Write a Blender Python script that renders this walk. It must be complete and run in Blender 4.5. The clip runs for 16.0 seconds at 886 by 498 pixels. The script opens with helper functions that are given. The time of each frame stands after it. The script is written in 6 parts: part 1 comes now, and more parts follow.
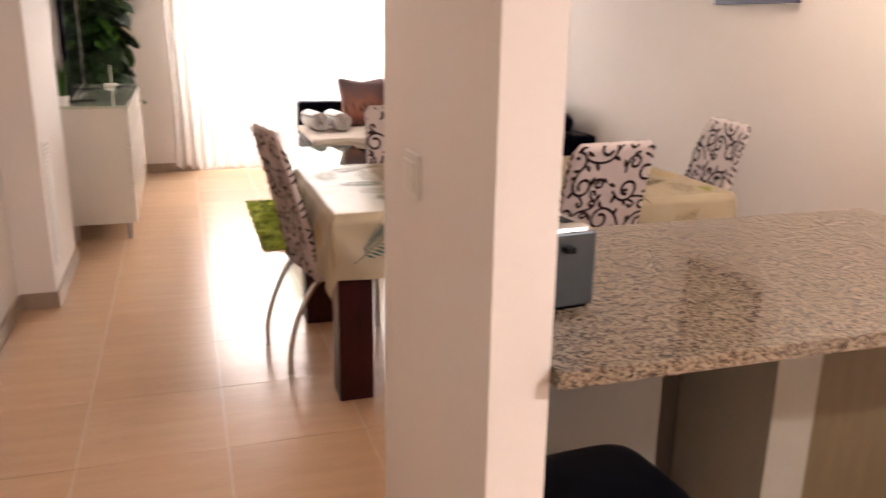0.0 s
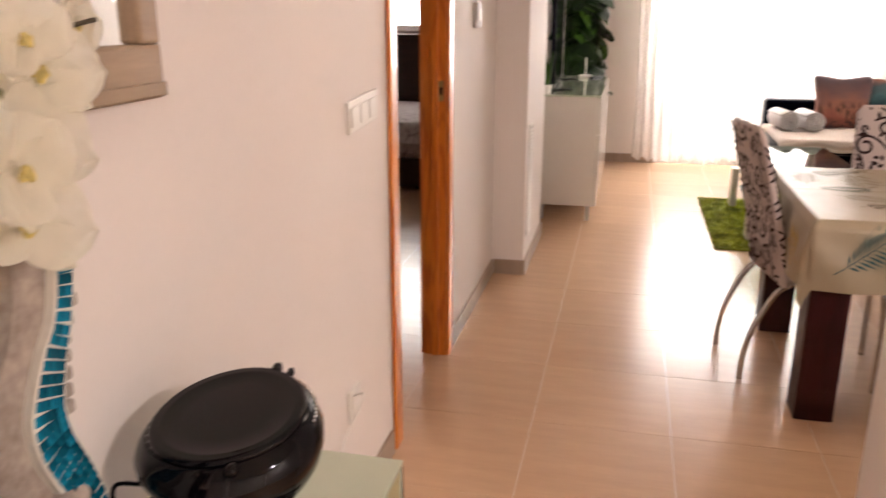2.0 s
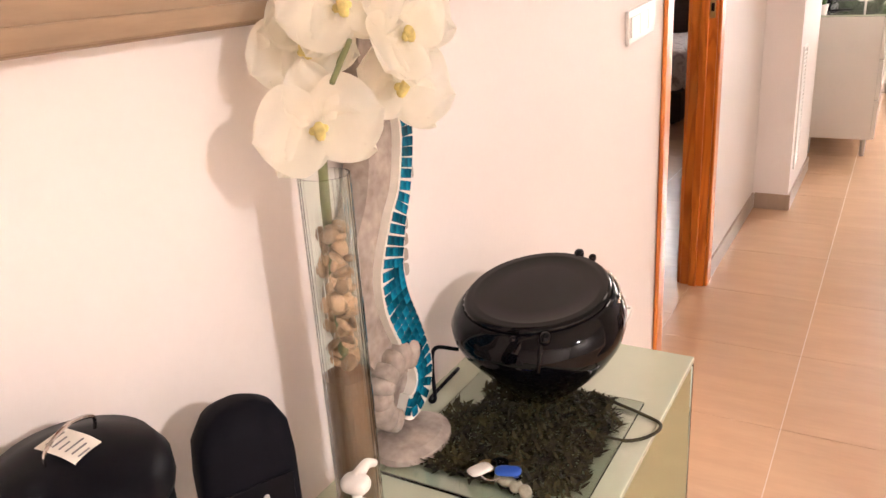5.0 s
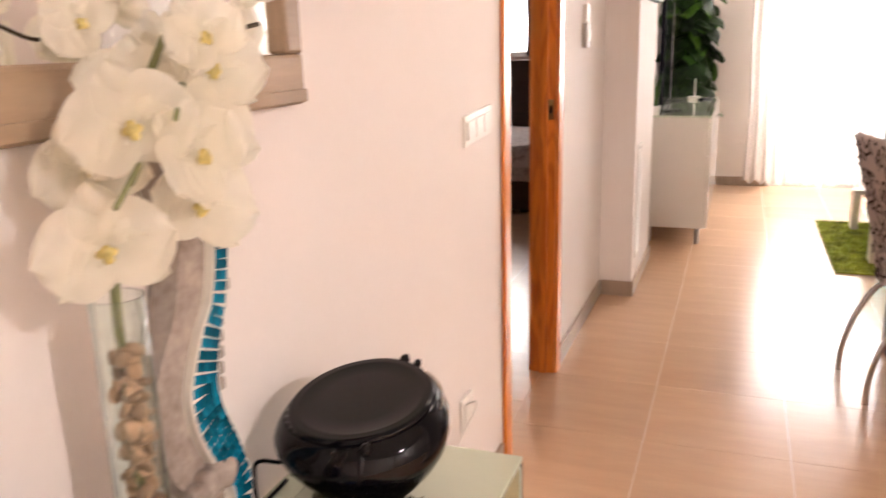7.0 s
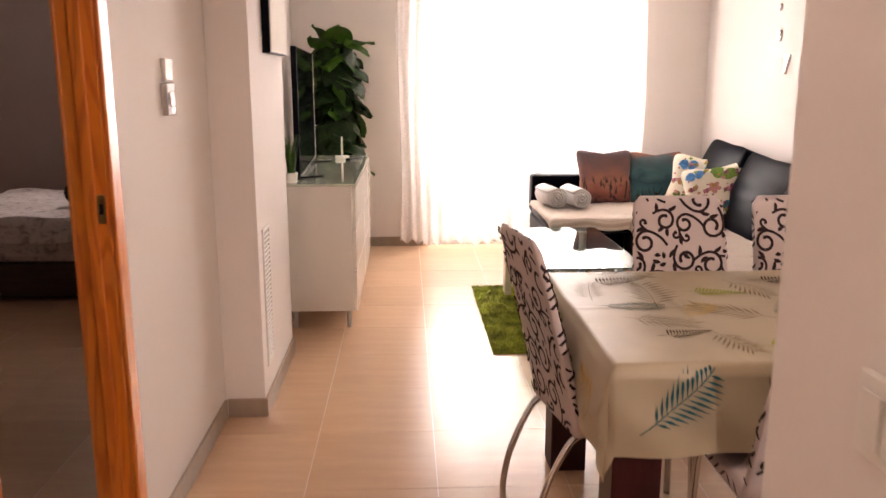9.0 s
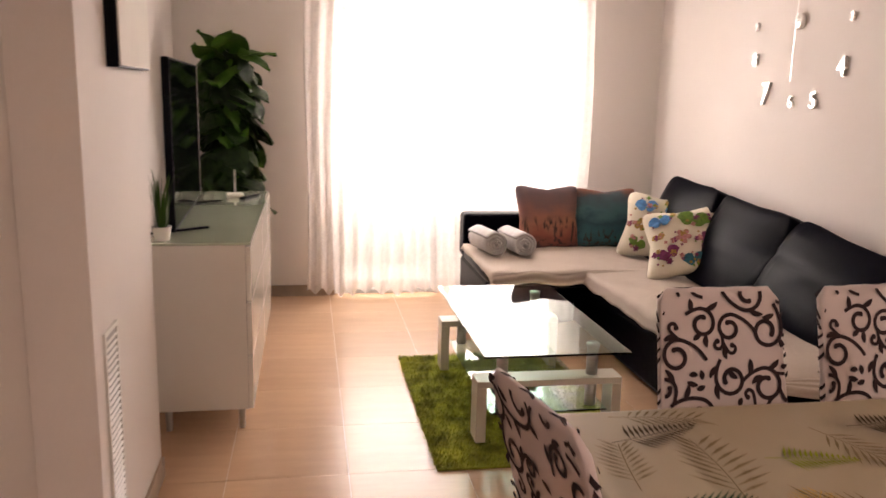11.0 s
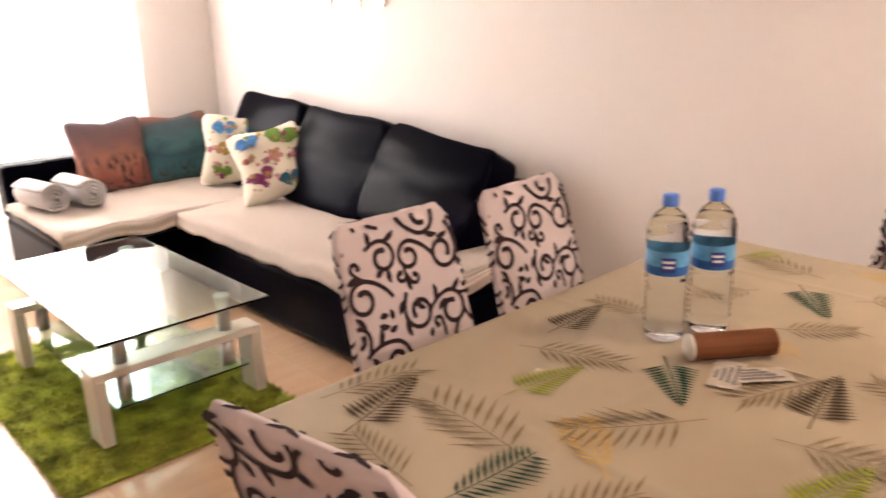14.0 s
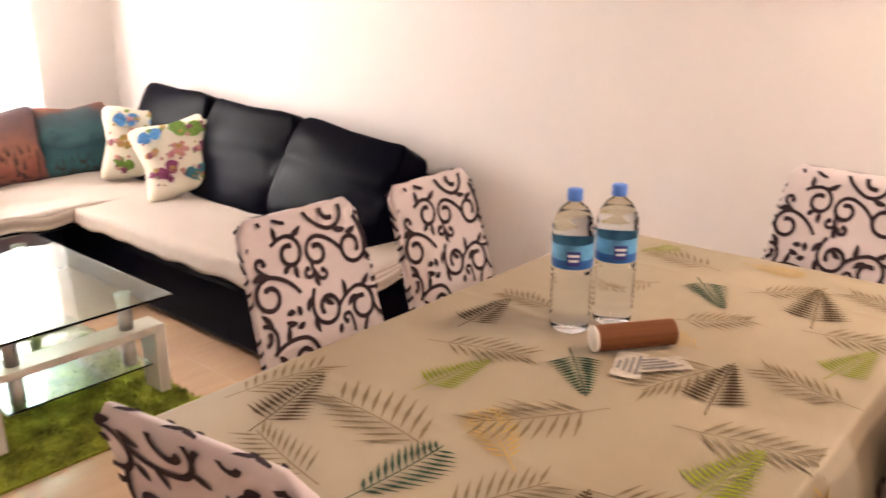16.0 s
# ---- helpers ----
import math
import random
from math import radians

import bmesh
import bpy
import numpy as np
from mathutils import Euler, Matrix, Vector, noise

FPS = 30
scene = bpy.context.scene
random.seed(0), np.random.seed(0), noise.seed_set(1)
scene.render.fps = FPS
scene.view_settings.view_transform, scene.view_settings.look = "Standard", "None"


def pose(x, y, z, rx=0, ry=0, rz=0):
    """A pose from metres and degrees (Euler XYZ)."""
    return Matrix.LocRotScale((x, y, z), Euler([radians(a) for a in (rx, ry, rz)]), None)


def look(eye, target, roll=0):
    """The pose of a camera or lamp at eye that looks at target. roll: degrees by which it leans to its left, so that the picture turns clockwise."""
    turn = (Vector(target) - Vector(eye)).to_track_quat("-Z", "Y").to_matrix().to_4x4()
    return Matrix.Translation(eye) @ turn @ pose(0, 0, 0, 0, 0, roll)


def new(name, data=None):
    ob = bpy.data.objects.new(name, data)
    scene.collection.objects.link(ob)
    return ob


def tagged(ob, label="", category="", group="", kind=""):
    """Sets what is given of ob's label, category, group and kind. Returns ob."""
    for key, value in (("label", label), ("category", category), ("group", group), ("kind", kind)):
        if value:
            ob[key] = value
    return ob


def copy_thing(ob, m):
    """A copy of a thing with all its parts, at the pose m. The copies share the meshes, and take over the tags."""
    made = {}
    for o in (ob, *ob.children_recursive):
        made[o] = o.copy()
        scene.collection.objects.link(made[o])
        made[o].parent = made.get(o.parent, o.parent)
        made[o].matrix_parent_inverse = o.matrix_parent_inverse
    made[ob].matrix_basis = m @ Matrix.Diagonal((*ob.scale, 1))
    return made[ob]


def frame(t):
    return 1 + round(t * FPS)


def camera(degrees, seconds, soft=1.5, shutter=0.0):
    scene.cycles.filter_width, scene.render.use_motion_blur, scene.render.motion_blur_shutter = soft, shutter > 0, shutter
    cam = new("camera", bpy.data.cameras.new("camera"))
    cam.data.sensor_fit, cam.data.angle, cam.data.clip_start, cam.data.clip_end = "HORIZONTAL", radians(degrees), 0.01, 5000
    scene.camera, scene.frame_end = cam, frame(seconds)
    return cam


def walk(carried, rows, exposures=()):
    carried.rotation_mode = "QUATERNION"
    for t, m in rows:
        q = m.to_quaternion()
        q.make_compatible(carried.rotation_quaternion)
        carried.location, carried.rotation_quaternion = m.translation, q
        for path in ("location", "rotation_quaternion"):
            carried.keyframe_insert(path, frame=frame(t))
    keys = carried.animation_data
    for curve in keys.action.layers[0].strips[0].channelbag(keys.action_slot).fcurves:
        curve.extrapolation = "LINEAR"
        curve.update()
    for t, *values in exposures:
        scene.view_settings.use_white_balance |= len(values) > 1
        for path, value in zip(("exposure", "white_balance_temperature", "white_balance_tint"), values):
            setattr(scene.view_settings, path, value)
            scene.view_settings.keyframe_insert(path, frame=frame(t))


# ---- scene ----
import collections

cam = camera(58.3, 16.0, shutter=0.5)
PATH = [
    (0, (0.173, -0.015, 1.44), (0.771, 1.812, 0.888), 0.9),
    (0.5, (0.135, -0.017, 1.442), (0.5, 1.872, 0.895), 0.8),
    (1, (0.12, -0.006, 1.438), (0.216, 1.916, 0.893), 0.5),
    (1.5, (0.056, -0.011, 1.434), (-0.127, 1.904, 0.888), 0.2),
    (2, (0.023, -0.043, 1.427), (-0.411, 1.824, 0.856), -0.0),
    (2.5, (-0.012, -0.062, 1.413), (-0.626, 1.741, 0.801), -0.8),
    (3, (-0.031, -0.074, 1.396), (-0.789, 1.657, 0.74), -1.6),
    (3.5, (-0.045, -0.092, 1.374), (-0.931, 1.555, 0.666), -2.1),
    (6, (-0.065, -0.151, 1.356), (-1.027, 1.478, 0.707), -3.5),
    (6.5, (-0.026, -0.148, 1.377), (-0.883, 1.569, 0.812), -2.7),
    (7, (0.002, -0.105, 1.392), (-0.677, 1.709, 0.893), -1.5),
    (7.5, (0.037, 0.015, 1.407), (-0.436, 1.902, 0.943), -0.5),
    (8, (0.04, 0.29, 1.437), (-0.148, 2.234, 1.01), 0.3),
    (8.5, (0.072, 0.551, 1.449), (0.091, 2.508, 1.035), -0.1),
    (9, (0.136, 0.849, 1.474), (0.225, 2.804, 1.061), -0.0),
    (11.5, (0.041, 2.24, 1.546), (0.516, 4.148, 1.179), 0.2),
    (12, (-0.033, 2.459, 1.549), (0.673, 4.297, 1.196), -2.1),
    (12.5, (-0.03, 2.523, 1.54), (0.886, 4.25, 1.117), -1.4),
    (13, (-0.025, 2.554, 1.532), (0.934, 4.235, 1.029), -1.5),
    (13.5, (-0.002, 2.535, 1.524), (1.072, 4.126, 0.963), -2.4),
    (14, (0.033, 2.491, 1.52), (1.313, 3.909, 0.93), -1.9),
    (14.5, (0.046, 2.473, 1.517), (1.471, 3.745, 0.924), -1.6),
    (15, (0.057, 2.465, 1.516), (1.56, 3.639, 0.915), -1.3),
    (15.5, (0.058, 2.471, 1.514), (1.579, 3.619, 0.905), -0.7),
    (16, (0.048, 2.485, 1.514), (1.476, 3.749, 0.911), -0.3),
]
EXPOSURES = [(0.0, 0.2, 6600, 17), (0.5, 0.1, 6600, 18), (2.0, 0.2, 6600, 18), (3.5, 0.55, 6500, 17), (6.0, 0.95, 6400, 18), (7.0, 0.6, 6500, 18), (8.0, 0.25, 6700, 18), (9.0, 0.2, 6900, 23), (11.5, -0.45, 7100, 24), (12.5, -0.5, 7100, 24), (13.5, 0.05, 6900, 22), (14.0, 0.65, 6700, 20), (14.5, 0.85, 6600, 18), (15.5, 0.62, 6600, 18), (16.0, 0.8, 6600, 18)]
walk(cam, [(t, look(eye, target, roll)) for t, eye, target, roll in PATH], EXPOSURES)

# ---- world and light ----
world = bpy.data.worlds.new("world")
scene.world = world
world.use_nodes = True
_sky = world.node_tree.nodes.new("ShaderNodeTexSky")
_sky.sky_type, _sky.sun_disc = "NISHITA", False
_sky.sun_elevation, _sky.sun_rotation = radians(52), radians(20)
_bg = world.node_tree.nodes["Background"]
_bg.inputs["Strength"].default_value = 0.1
world.node_tree.links.new(_sky.outputs[0], _bg.inputs["Color"])


def lamp(name, kind, power, m, colour=(1, 1, 1), **more):
    data = bpy.data.lights.new(name, kind)
    data.energy, data.color = power, colour
    if "size" in more:
        data.shape, data.size, data.size_y = "RECTANGLE", more["size"][0], more["size"][1]
    if "radius" in more:
        data.shadow_soft_size = more["radius"]
    if "angle" in more:
        data.angle = more["angle"]
    ob = new(name, data)
    ob.matrix_world = m
    return ob


lamp("sun", "SUN", 3.0, look((3, 12, 9), (1.2, 8.6, 0)), (1, 0.95, 0.88), angle=radians(0.5))
lamp("balcony_skylight", "AREA", 128, look((1.19, 8.16, 1.55), (1.19, 4, 1.3)), (1, 0.95, 0.92), size=(1.8, 1.36))
lamp("bedroom_skylight", "AREA", 22, look((-2.0, 8.1, 1.7), (-2.0, 4, 1.2)), (1, 0.88, 0.80), size=(0.8, 0.8))
lamp("kitchen_lamp_light", "AREA", 60, look((2.2, -0.5, 2.40), (2.2, -0.499, 0)), (1, 0.95, 0.90), size=(0.14, 0.14))
# unseen warm lamp, inferred from the right wall's warm tone, freely placed
lamp("dining_lamp_light", "AREA", 17, look((2.4, 2.3, 2.40), (2.4, 2.301, 0)), (1, 0.82, 0.64), size=(0.35, 0.35))
# weak unseen fill, added to brighten the hallway and chair backs
lamp("hall_lamp_light", "AREA", 3.5, look((0.1, 2.1, 2.40), (0.1, 2.101, 0)), (1, 0.83, 0.70), size=(0.35, 0.35))


# ---- materials ----
def nodes_of(name):
    m = bpy.data.materials.new(name)
    m.use_nodes = True
    nt = m.node_tree
    return m, nt, nt.nodes["Principled BSDF"]


def add_bump(nt, bsdf, coords, scale, strength, distance=0.002, detail=4):
    n = nt.nodes.new("ShaderNodeTexNoise")
    n.inputs["Scale"].default_value, n.inputs["Detail"].default_value = scale, detail
    nt.links.new(coords, n.inputs["Vector"])
    b = nt.nodes.new("ShaderNodeBump")
    b.inputs["Strength"].default_value, b.inputs["Distance"].default_value = strength, distance
    nt.links.new(n.outputs["Fac"], b.inputs["Height"])
    nt.links.new(b.outputs["Normal"], bsdf.inputs["Normal"])


def mat(name, colour, rough=0.5, metal=0.0, vary=0.12, scale=6.0, fine=60.0, bump=0.15, stretch=(1, 1, 1), coat=0.0, second=None, spread=0.0, sheen=0.0, spec=0.5):
    """Two scales of noise shift the colour between colour and second; spread varies it from piece to piece."""
    m, nt, bsdf = nodes_of(name)
    tc = nt.nodes.new("ShaderNodeTexCoord")
    mp = nt.nodes.new("ShaderNodeMapping")
    mp.inputs["Scale"].default_value = stretch
    nt.links.new(tc.outputs["Object"], mp.inputs["Vector"])
    big, small = nt.nodes.new("ShaderNodeTexNoise"), nt.nodes.new("ShaderNodeTexNoise")
    for n, s in ((big, scale), (small, fine)):
        n.inputs["Scale"].default_value, n.inputs["Detail"].default_value = s, 5
        nt.links.new(mp.outputs[0], n.inputs["Vector"])
    add = nt.nodes.new("ShaderNodeMath")
    add.operation = "MULTIPLY_ADD"
    add.inputs[1].default_value = 0.4
    nt.links.new(small.outputs["Fac"], add.inputs[0])
    nt.links.new(big.outputs["Fac"], add.inputs[2])
    ramp = nt.nodes.new("ShaderNodeValToRGB")
    ramp.color_ramp.elements[0].position, ramp.color_ramp.elements[1].position = 0.45, 0.95
    dark = tuple(max(0, c * (1 - vary)) for c in colour)
    other = second or tuple(min(1, c * (1 + vary * 0.6)) for c in colour)
    ramp.color_ramp.elements[0].color, ramp.color_ramp.elements[1].color = (*dark, 1), (*other, 1)
    nt.links.new(add.outputs[0], ramp.inputs[0])
    out = ramp.outputs[0]
    if spread:
        info = nt.nodes.new("ShaderNodeObjectInfo")
        rng = nt.nodes.new("ShaderNodeMapRange")
        rng.inputs["To Min"].default_value, rng.inputs["To Max"].default_value = 1 - spread, 1 + spread
        hsv = nt.nodes.new("ShaderNodeHueSaturation")
        nt.links.new(info.outputs["Random"], rng.inputs["Value"])
        nt.links.new(rng.outputs[0], hsv.inputs["Value"])
        nt.links.new(out, hsv.inputs["Color"])
        out = hsv.outputs[0]
    nt.links.new(out, bsdf.inputs["Base Color"])
    bsdf.inputs["Roughness"].default_value, bsdf.inputs["Metallic"].default_value = rough, metal
    bsdf.inputs["Specular IOR Level"].default_value = spec
    bsdf.inputs["Coat Weight"].default_value, bsdf.inputs["Sheen Weight"].default_value = coat, sheen
    if bump:
        add_bump(nt, bsdf, mp.outputs[0], fine, bump)
    return m


def glass(name, colour, rough=0.0, ior=1.45):
    m, nt, bsdf = nodes_of(name)
    bsdf.inputs["Base Color"].default_value = (*colour, 1)
    bsdf.inputs["Roughness"].default_value, bsdf.inputs["IOR"].default_value = rough, ior
    bsdf.inputs["Transmission Weight"].default_value = 1.0
    return m


def sheer(name, colour, clear):
    """Thin woven cloth: partly open, partly lit through."""
    m, nt, bsdf = nodes_of(name)
    out = nt.nodes["Material Output"]
    nt.nodes.remove(bsdf)
    tl, df, tr = (nt.nodes.new("ShaderNodeBsdf" + k) for k in ("Translucent", "Diffuse", "Transparent"))
    m1, m2 = nt.nodes.new("ShaderNodeMixShader"), nt.nodes.new("ShaderNodeMixShader")
    tl.inputs[0].default_value = df.inputs[0].default_value = (*colour, 1)
    tc = nt.nodes.new("ShaderNodeTexCoord")
    n = nt.nodes.new("ShaderNodeTexNoise")
    n.inputs["Scale"].default_value = 30
    nt.links.new(tc.outputs["Object"], n.inputs["Vector"])
    rng = nt.nodes.new("ShaderNodeMapRange")
    rng.inputs["To Min"].default_value, rng.inputs["To Max"].default_value = clear - 0.08, clear + 0.08
    nt.links.new(n.outputs["Fac"], rng.inputs["Value"])
    m1.inputs[0].default_value = 0.4
    nt.links.new(tl.outputs[0], m1.inputs[1])
    nt.links.new(df.outputs[0], m1.inputs[2])
    nt.links.new(rng.outputs[0], m2.inputs[0])
    nt.links.new(m1.outputs[0], m2.inputs[1])
    nt.links.new(tr.outputs[0], m2.inputs[2])
    nt.links.new(m2.outputs[0], out.inputs["Surface"])
    return m


def emit(name, colour, strength):
    m, nt, bsdf = nodes_of(name)
    bsdf.inputs["Base Color"].default_value = (*colour, 1)
    bsdf.inputs["Emission Color"].default_value = (*colour, 1)
    bsdf.inputs["Emission Strength"].default_value = strength
    return m


def ridged(name, colour, second, scale, axis="X", rough=0.8, bump=0.6, distort=0.0):
    """Bands across one axis: woven ribs, wood grain."""
    m, nt, bsdf = nodes_of(name)
    tc = nt.nodes.new("ShaderNodeTexCoord")
    w = nt.nodes.new("ShaderNodeTexWave")
    w.bands_direction = axis
    w.inputs["Scale"].default_value, w.inputs["Distortion"].default_value = scale, distort
    w.inputs["Detail"].default_value, w.inputs["Detail Scale"].default_value = 3, 1.2
    nt.links.new(tc.outputs["Object"], w.inputs["Vector"])
    ramp = nt.nodes.new("ShaderNodeValToRGB")
    ramp.color_ramp.elements[0].color, ramp.color_ramp.elements[1].color = (*colour, 1), (*second, 1)
    nt.links.new(w.outputs["Fac"], ramp.inputs[0])
    nt.links.new(ramp.outputs[0], bsdf.inputs["Base Color"])
    b = nt.nodes.new("ShaderNodeBump")
    b.inputs["Strength"].default_value, b.inputs["Distance"].default_value = bump, 0.003
    nt.links.new(w.outputs["Fac"], b.inputs["Height"])
    nt.links.new(b.outputs["Normal"], bsdf.inputs["Normal"])
    bsdf.inputs["Roughness"].default_value = rough
    return m


def pine(name):
    m, nt, bsdf = nodes_of(name)
    tc = nt.nodes.new("ShaderNodeTexCoord")
    mp = nt.nodes.new("ShaderNodeMapping")
    mp.inputs["Scale"].default_value = (9, 9, 0.9)
    nt.links.new(tc.outputs["Object"], mp.inputs["Vector"])
    n = nt.nodes.new("ShaderNodeTexNoise")
    n.inputs["Scale"].default_value, n.inputs["Detail"].default_value = 1.6, 2
    n.inputs["Distortion"].default_value = 0.6
    nt.links.new(mp.outputs[0], n.inputs["Vector"])
    mul = nt.nodes.new("ShaderNodeMath")
    mul.operation = "MULTIPLY"
    mul.inputs[1].default_value = 34
    nt.links.new(n.outputs["Fac"], mul.inputs[0])
    sn = nt.nodes.new("ShaderNodeMath")
    sn.operation = "SINE"
    nt.links.new(mul.outputs[0], sn.inputs[0])
    ramp = nt.nodes.new("ShaderNodeValToRGB")
    ramp.color_ramp.elements[0].position, ramp.color_ramp.elements[1].position = 0.0, 0.9
    ramp.color_ramp.elements[0].color, ramp.color_ramp.elements[1].color = (0.70, 0.215, 0.026, 1), (0.56, 0.145, 0.016, 1)
    nt.links.new(sn.outputs[0], ramp.inputs[0])
    nt.links.new(ramp.outputs[0], bsdf.inputs["Base Color"])
    bsdf.inputs["Roughness"].default_value, bsdf.inputs["Coat Weight"].default_value = 0.35, 0.4
    return m


def granite(name):
    """Fine speckle of cream, brown and near-black grains under a polish."""
    m, nt, bsdf = nodes_of(name)
    tc = nt.nodes.new("ShaderNodeTexCoord")
    grains = []
    for scale in (240, 120):
        v = nt.nodes.new("ShaderNodeTexVoronoi")
        v.inputs["Scale"].default_value = scale
        nt.links.new(tc.outputs["Object"], v.inputs["Vector"])
        sep = nt.nodes.new("ShaderNodeSeparateColor")
        nt.links.new(v.outputs["Color"], sep.inputs[0])
        grains.append(sep.outputs[0])
    mix = nt.nodes.new("ShaderNodeMath")
    mix.operation = "MULTIPLY_ADD"
    mix.inputs[1].default_value = 0.45
    nt.links.new(grains[1], mix.inputs[0])
    nt.links.new(grains[0], mix.inputs[2])
    ramp = nt.nodes.new("ShaderNodeValToRGB")
    e = ramp.color_ramp.elements
    e[0].position, e[0].color = 0.12, (0.012, 0.012, 0.012, 1)
    e[1].position, e[1].color = 1.0, (0.26, 0.20, 0.145, 1)
    for at, c in ((0.34, (0.075, 0.055, 0.04, 1)), (0.62, (0.15, 0.105, 0.07, 1))):
        q = e.new(at)
        q.color = c
    nt.links.new(mix.outputs[0], ramp.inputs[0])
    nt.links.new(ramp.outputs[0], bsdf.inputs["Base Color"])
    bsdf.inputs["Roughness"].default_value, bsdf.inputs["Specular IOR Level"].default_value = 0.05, 0.42
    return m


def blotched(name, colours, scale, rough=0.8, seed=0.0, bump=0.1):
    """Printed cloth with soft patches of several colours."""
    m, nt, bsdf = nodes_of(name)
    tc = nt.nodes.new("ShaderNodeTexCoord")
    mp = nt.nodes.new("ShaderNodeMapping")
    mp.inputs["Location"].default_value = (seed, seed * 0.7, seed * 1.3)
    nt.links.new(tc.outputs["Object"], mp.inputs["Vector"])
    n = nt.nodes.new("ShaderNodeTexNoise")
    n.inputs["Scale"].default_value, n.inputs["Detail"].default_value = scale, 4
    n.inputs["Distortion"].default_value = 0.8
    nt.links.new(mp.outputs[0], n.inputs["Vector"])
    ramp = nt.nodes.new("ShaderNodeValToRGB")
    e = ramp.color_ramp.elements
    e[0].position, e[0].color = 0.32, (*colours[0], 1)
    e[1].position, e[1].color = 0.68, (*colours[-1], 1)
    for k, c in enumerate(colours[1:-1], 1):
        q = e.new(0.32 + 0.36 * k / (len(colours) - 1))
        q.color = (*c, 1)
    nt.links.new(n.outputs["Fac"], ramp.inputs[0])
    nt.links.new(ramp.outputs[0], bsdf.inputs["Base Color"])
    bsdf.inputs["Roughness"].default_value = rough
    add_bump(nt, bsdf, mp.outputs[0], 180, bump)
    return m


def scenic(name, bands, seed, dark):
    """A printed landscape: bands of colour from hem to top, ragged by noise, with dark upright shapes low down."""
    m, nt, bsdf = nodes_of(name)
    tc = nt.nodes.new("ShaderNodeTexCoord")
    sep = nt.nodes.new("ShaderNodeSeparateXYZ")
    nt.links.new(tc.outputs["Generated"], sep.inputs[0])
    outs = []
    for stretch in ((5, 5, 9), (26, 26, 5)):
        mp = nt.nodes.new("ShaderNodeMapping")
        mp.inputs["Scale"].default_value, mp.inputs["Location"].default_value = stretch, (seed, seed, seed)
        nt.links.new(tc.outputs["Generated"], mp.inputs["Vector"])
        n = nt.nodes.new("ShaderNodeTexNoise")
        n.inputs["Scale"].default_value, n.inputs["Detail"].default_value = 0.6, 5
        nt.links.new(mp.outputs[0], n.inputs["Vector"])
        outs.append(n.outputs["Fac"])
    lift = nt.nodes.new("ShaderNodeMath")
    lift.operation = "MULTIPLY_ADD"
    lift.inputs[1].default_value = 0.5
    nt.links.new(outs[0], lift.inputs[0])
    nt.links.new(sep.outputs["Z"], lift.inputs[2])
    down = nt.nodes.new("ShaderNodeMath")
    down.operation, down.inputs[1].default_value = "SUBTRACT", 0.25
    nt.links.new(lift.outputs[0], down.inputs[0])
    ramp = nt.nodes.new("ShaderNodeValToRGB")
    e = ramp.color_ramp.elements
    (e[0].position, c0), (e[1].position, c1) = bands[0], bands[-1]
    e[0].color, e[1].color = (*c0, 1), (*c1, 1)
    for at, c in bands[1:-1]:
        q = e.new(at)
        q.color = (*c, 1)
    nt.links.new(down.outputs[0], ramp.inputs[0])
    shapes = nt.nodes.new("ShaderNodeMapRange")
    shapes.inputs["From Min"].default_value, shapes.inputs["From Max"].default_value = 0.52, 0.60
    nt.links.new(outs[1], shapes.inputs["Value"])
    low = nt.nodes.new("ShaderNodeMapRange")
    low.inputs["From Min"].default_value, low.inputs["From Max"].default_value = dark + 0.12, dark
    nt.links.new(sep.outputs["Z"], low.inputs["Value"])
    both = nt.nodes.new("ShaderNodeMath")
    both.operation = "MULTIPLY"
    nt.links.new(shapes.outputs[0], both.inputs[0])
    nt.links.new(low.outputs[0], both.inputs[1])
    mix = nt.nodes.new("ShaderNodeMixRGB")
    mix.inputs["Color2"].default_value = (0.03, 0.015, 0.015, 1)
    nt.links.new(both.outputs[0], mix.inputs["Fac"])
    nt.links.new(ramp.outputs[0], mix.inputs["Color1"])
    nt.links.new(mix.outputs[0], bsdf.inputs["Base Color"])
    bsdf.inputs["Roughness"].default_value = 0.8
    add_bump(nt, bsdf, tc.outputs["Object"], 180, 0.1)
    return m


WALL = mat("wall_paint", (0.79, 0.732, 0.692), 0.75, vary=0.03, scale=1.5, fine=90, bump=0.12)
CEIL = mat("ceiling_paint", (0.82, 0.79, 0.75), 0.8, vary=0.03, bump=0.05)
# bedroom walls: the dim room's shade is put into this darker grey
BEDWALL = mat("bedroom_paint_shaded", (0.42, 0.335, 0.305), 0.8, vary=0.04, scale=1.5, bump=0.08)
TILE = mat("floor_tile", (0.60, 0.39, 0.245), 0.21, vary=0.085, scale=2.2, fine=14, bump=0.02, stretch=(1, 7, 1), spread=0.05, spec=0.42)
GROUT = mat("grout", (0.66, 0.53, 0.41), 0.85, vary=0.1)
SKIRT = mat("baseboard_tile", (0.36, 0.27, 0.20), 0.3, vary=0.1, stretch=(3, 3, 1))
PINE = pine("varnished_pine")
OAK = mat("oak_veneer", (0.34, 0.235, 0.145), 0.5, vary=0.22, scale=3, fine=22, bump=0.1, stretch=(6, 1, 6))
GLOSSWHITE = mat("gloss_white_lacquer", (0.74, 0.70, 0.64), 0.16, vary=0.02, scale=1.5, bump=0, coat=0.3)
PLASTIC = mat("white_plastic", (0.78, 0.75, 0.70), 0.35, vary=0.03, bump=0)
SILVERP = mat("grey_plastic", (0.45, 0.42, 0.40), 0.4, vary=0.05, bump=0)
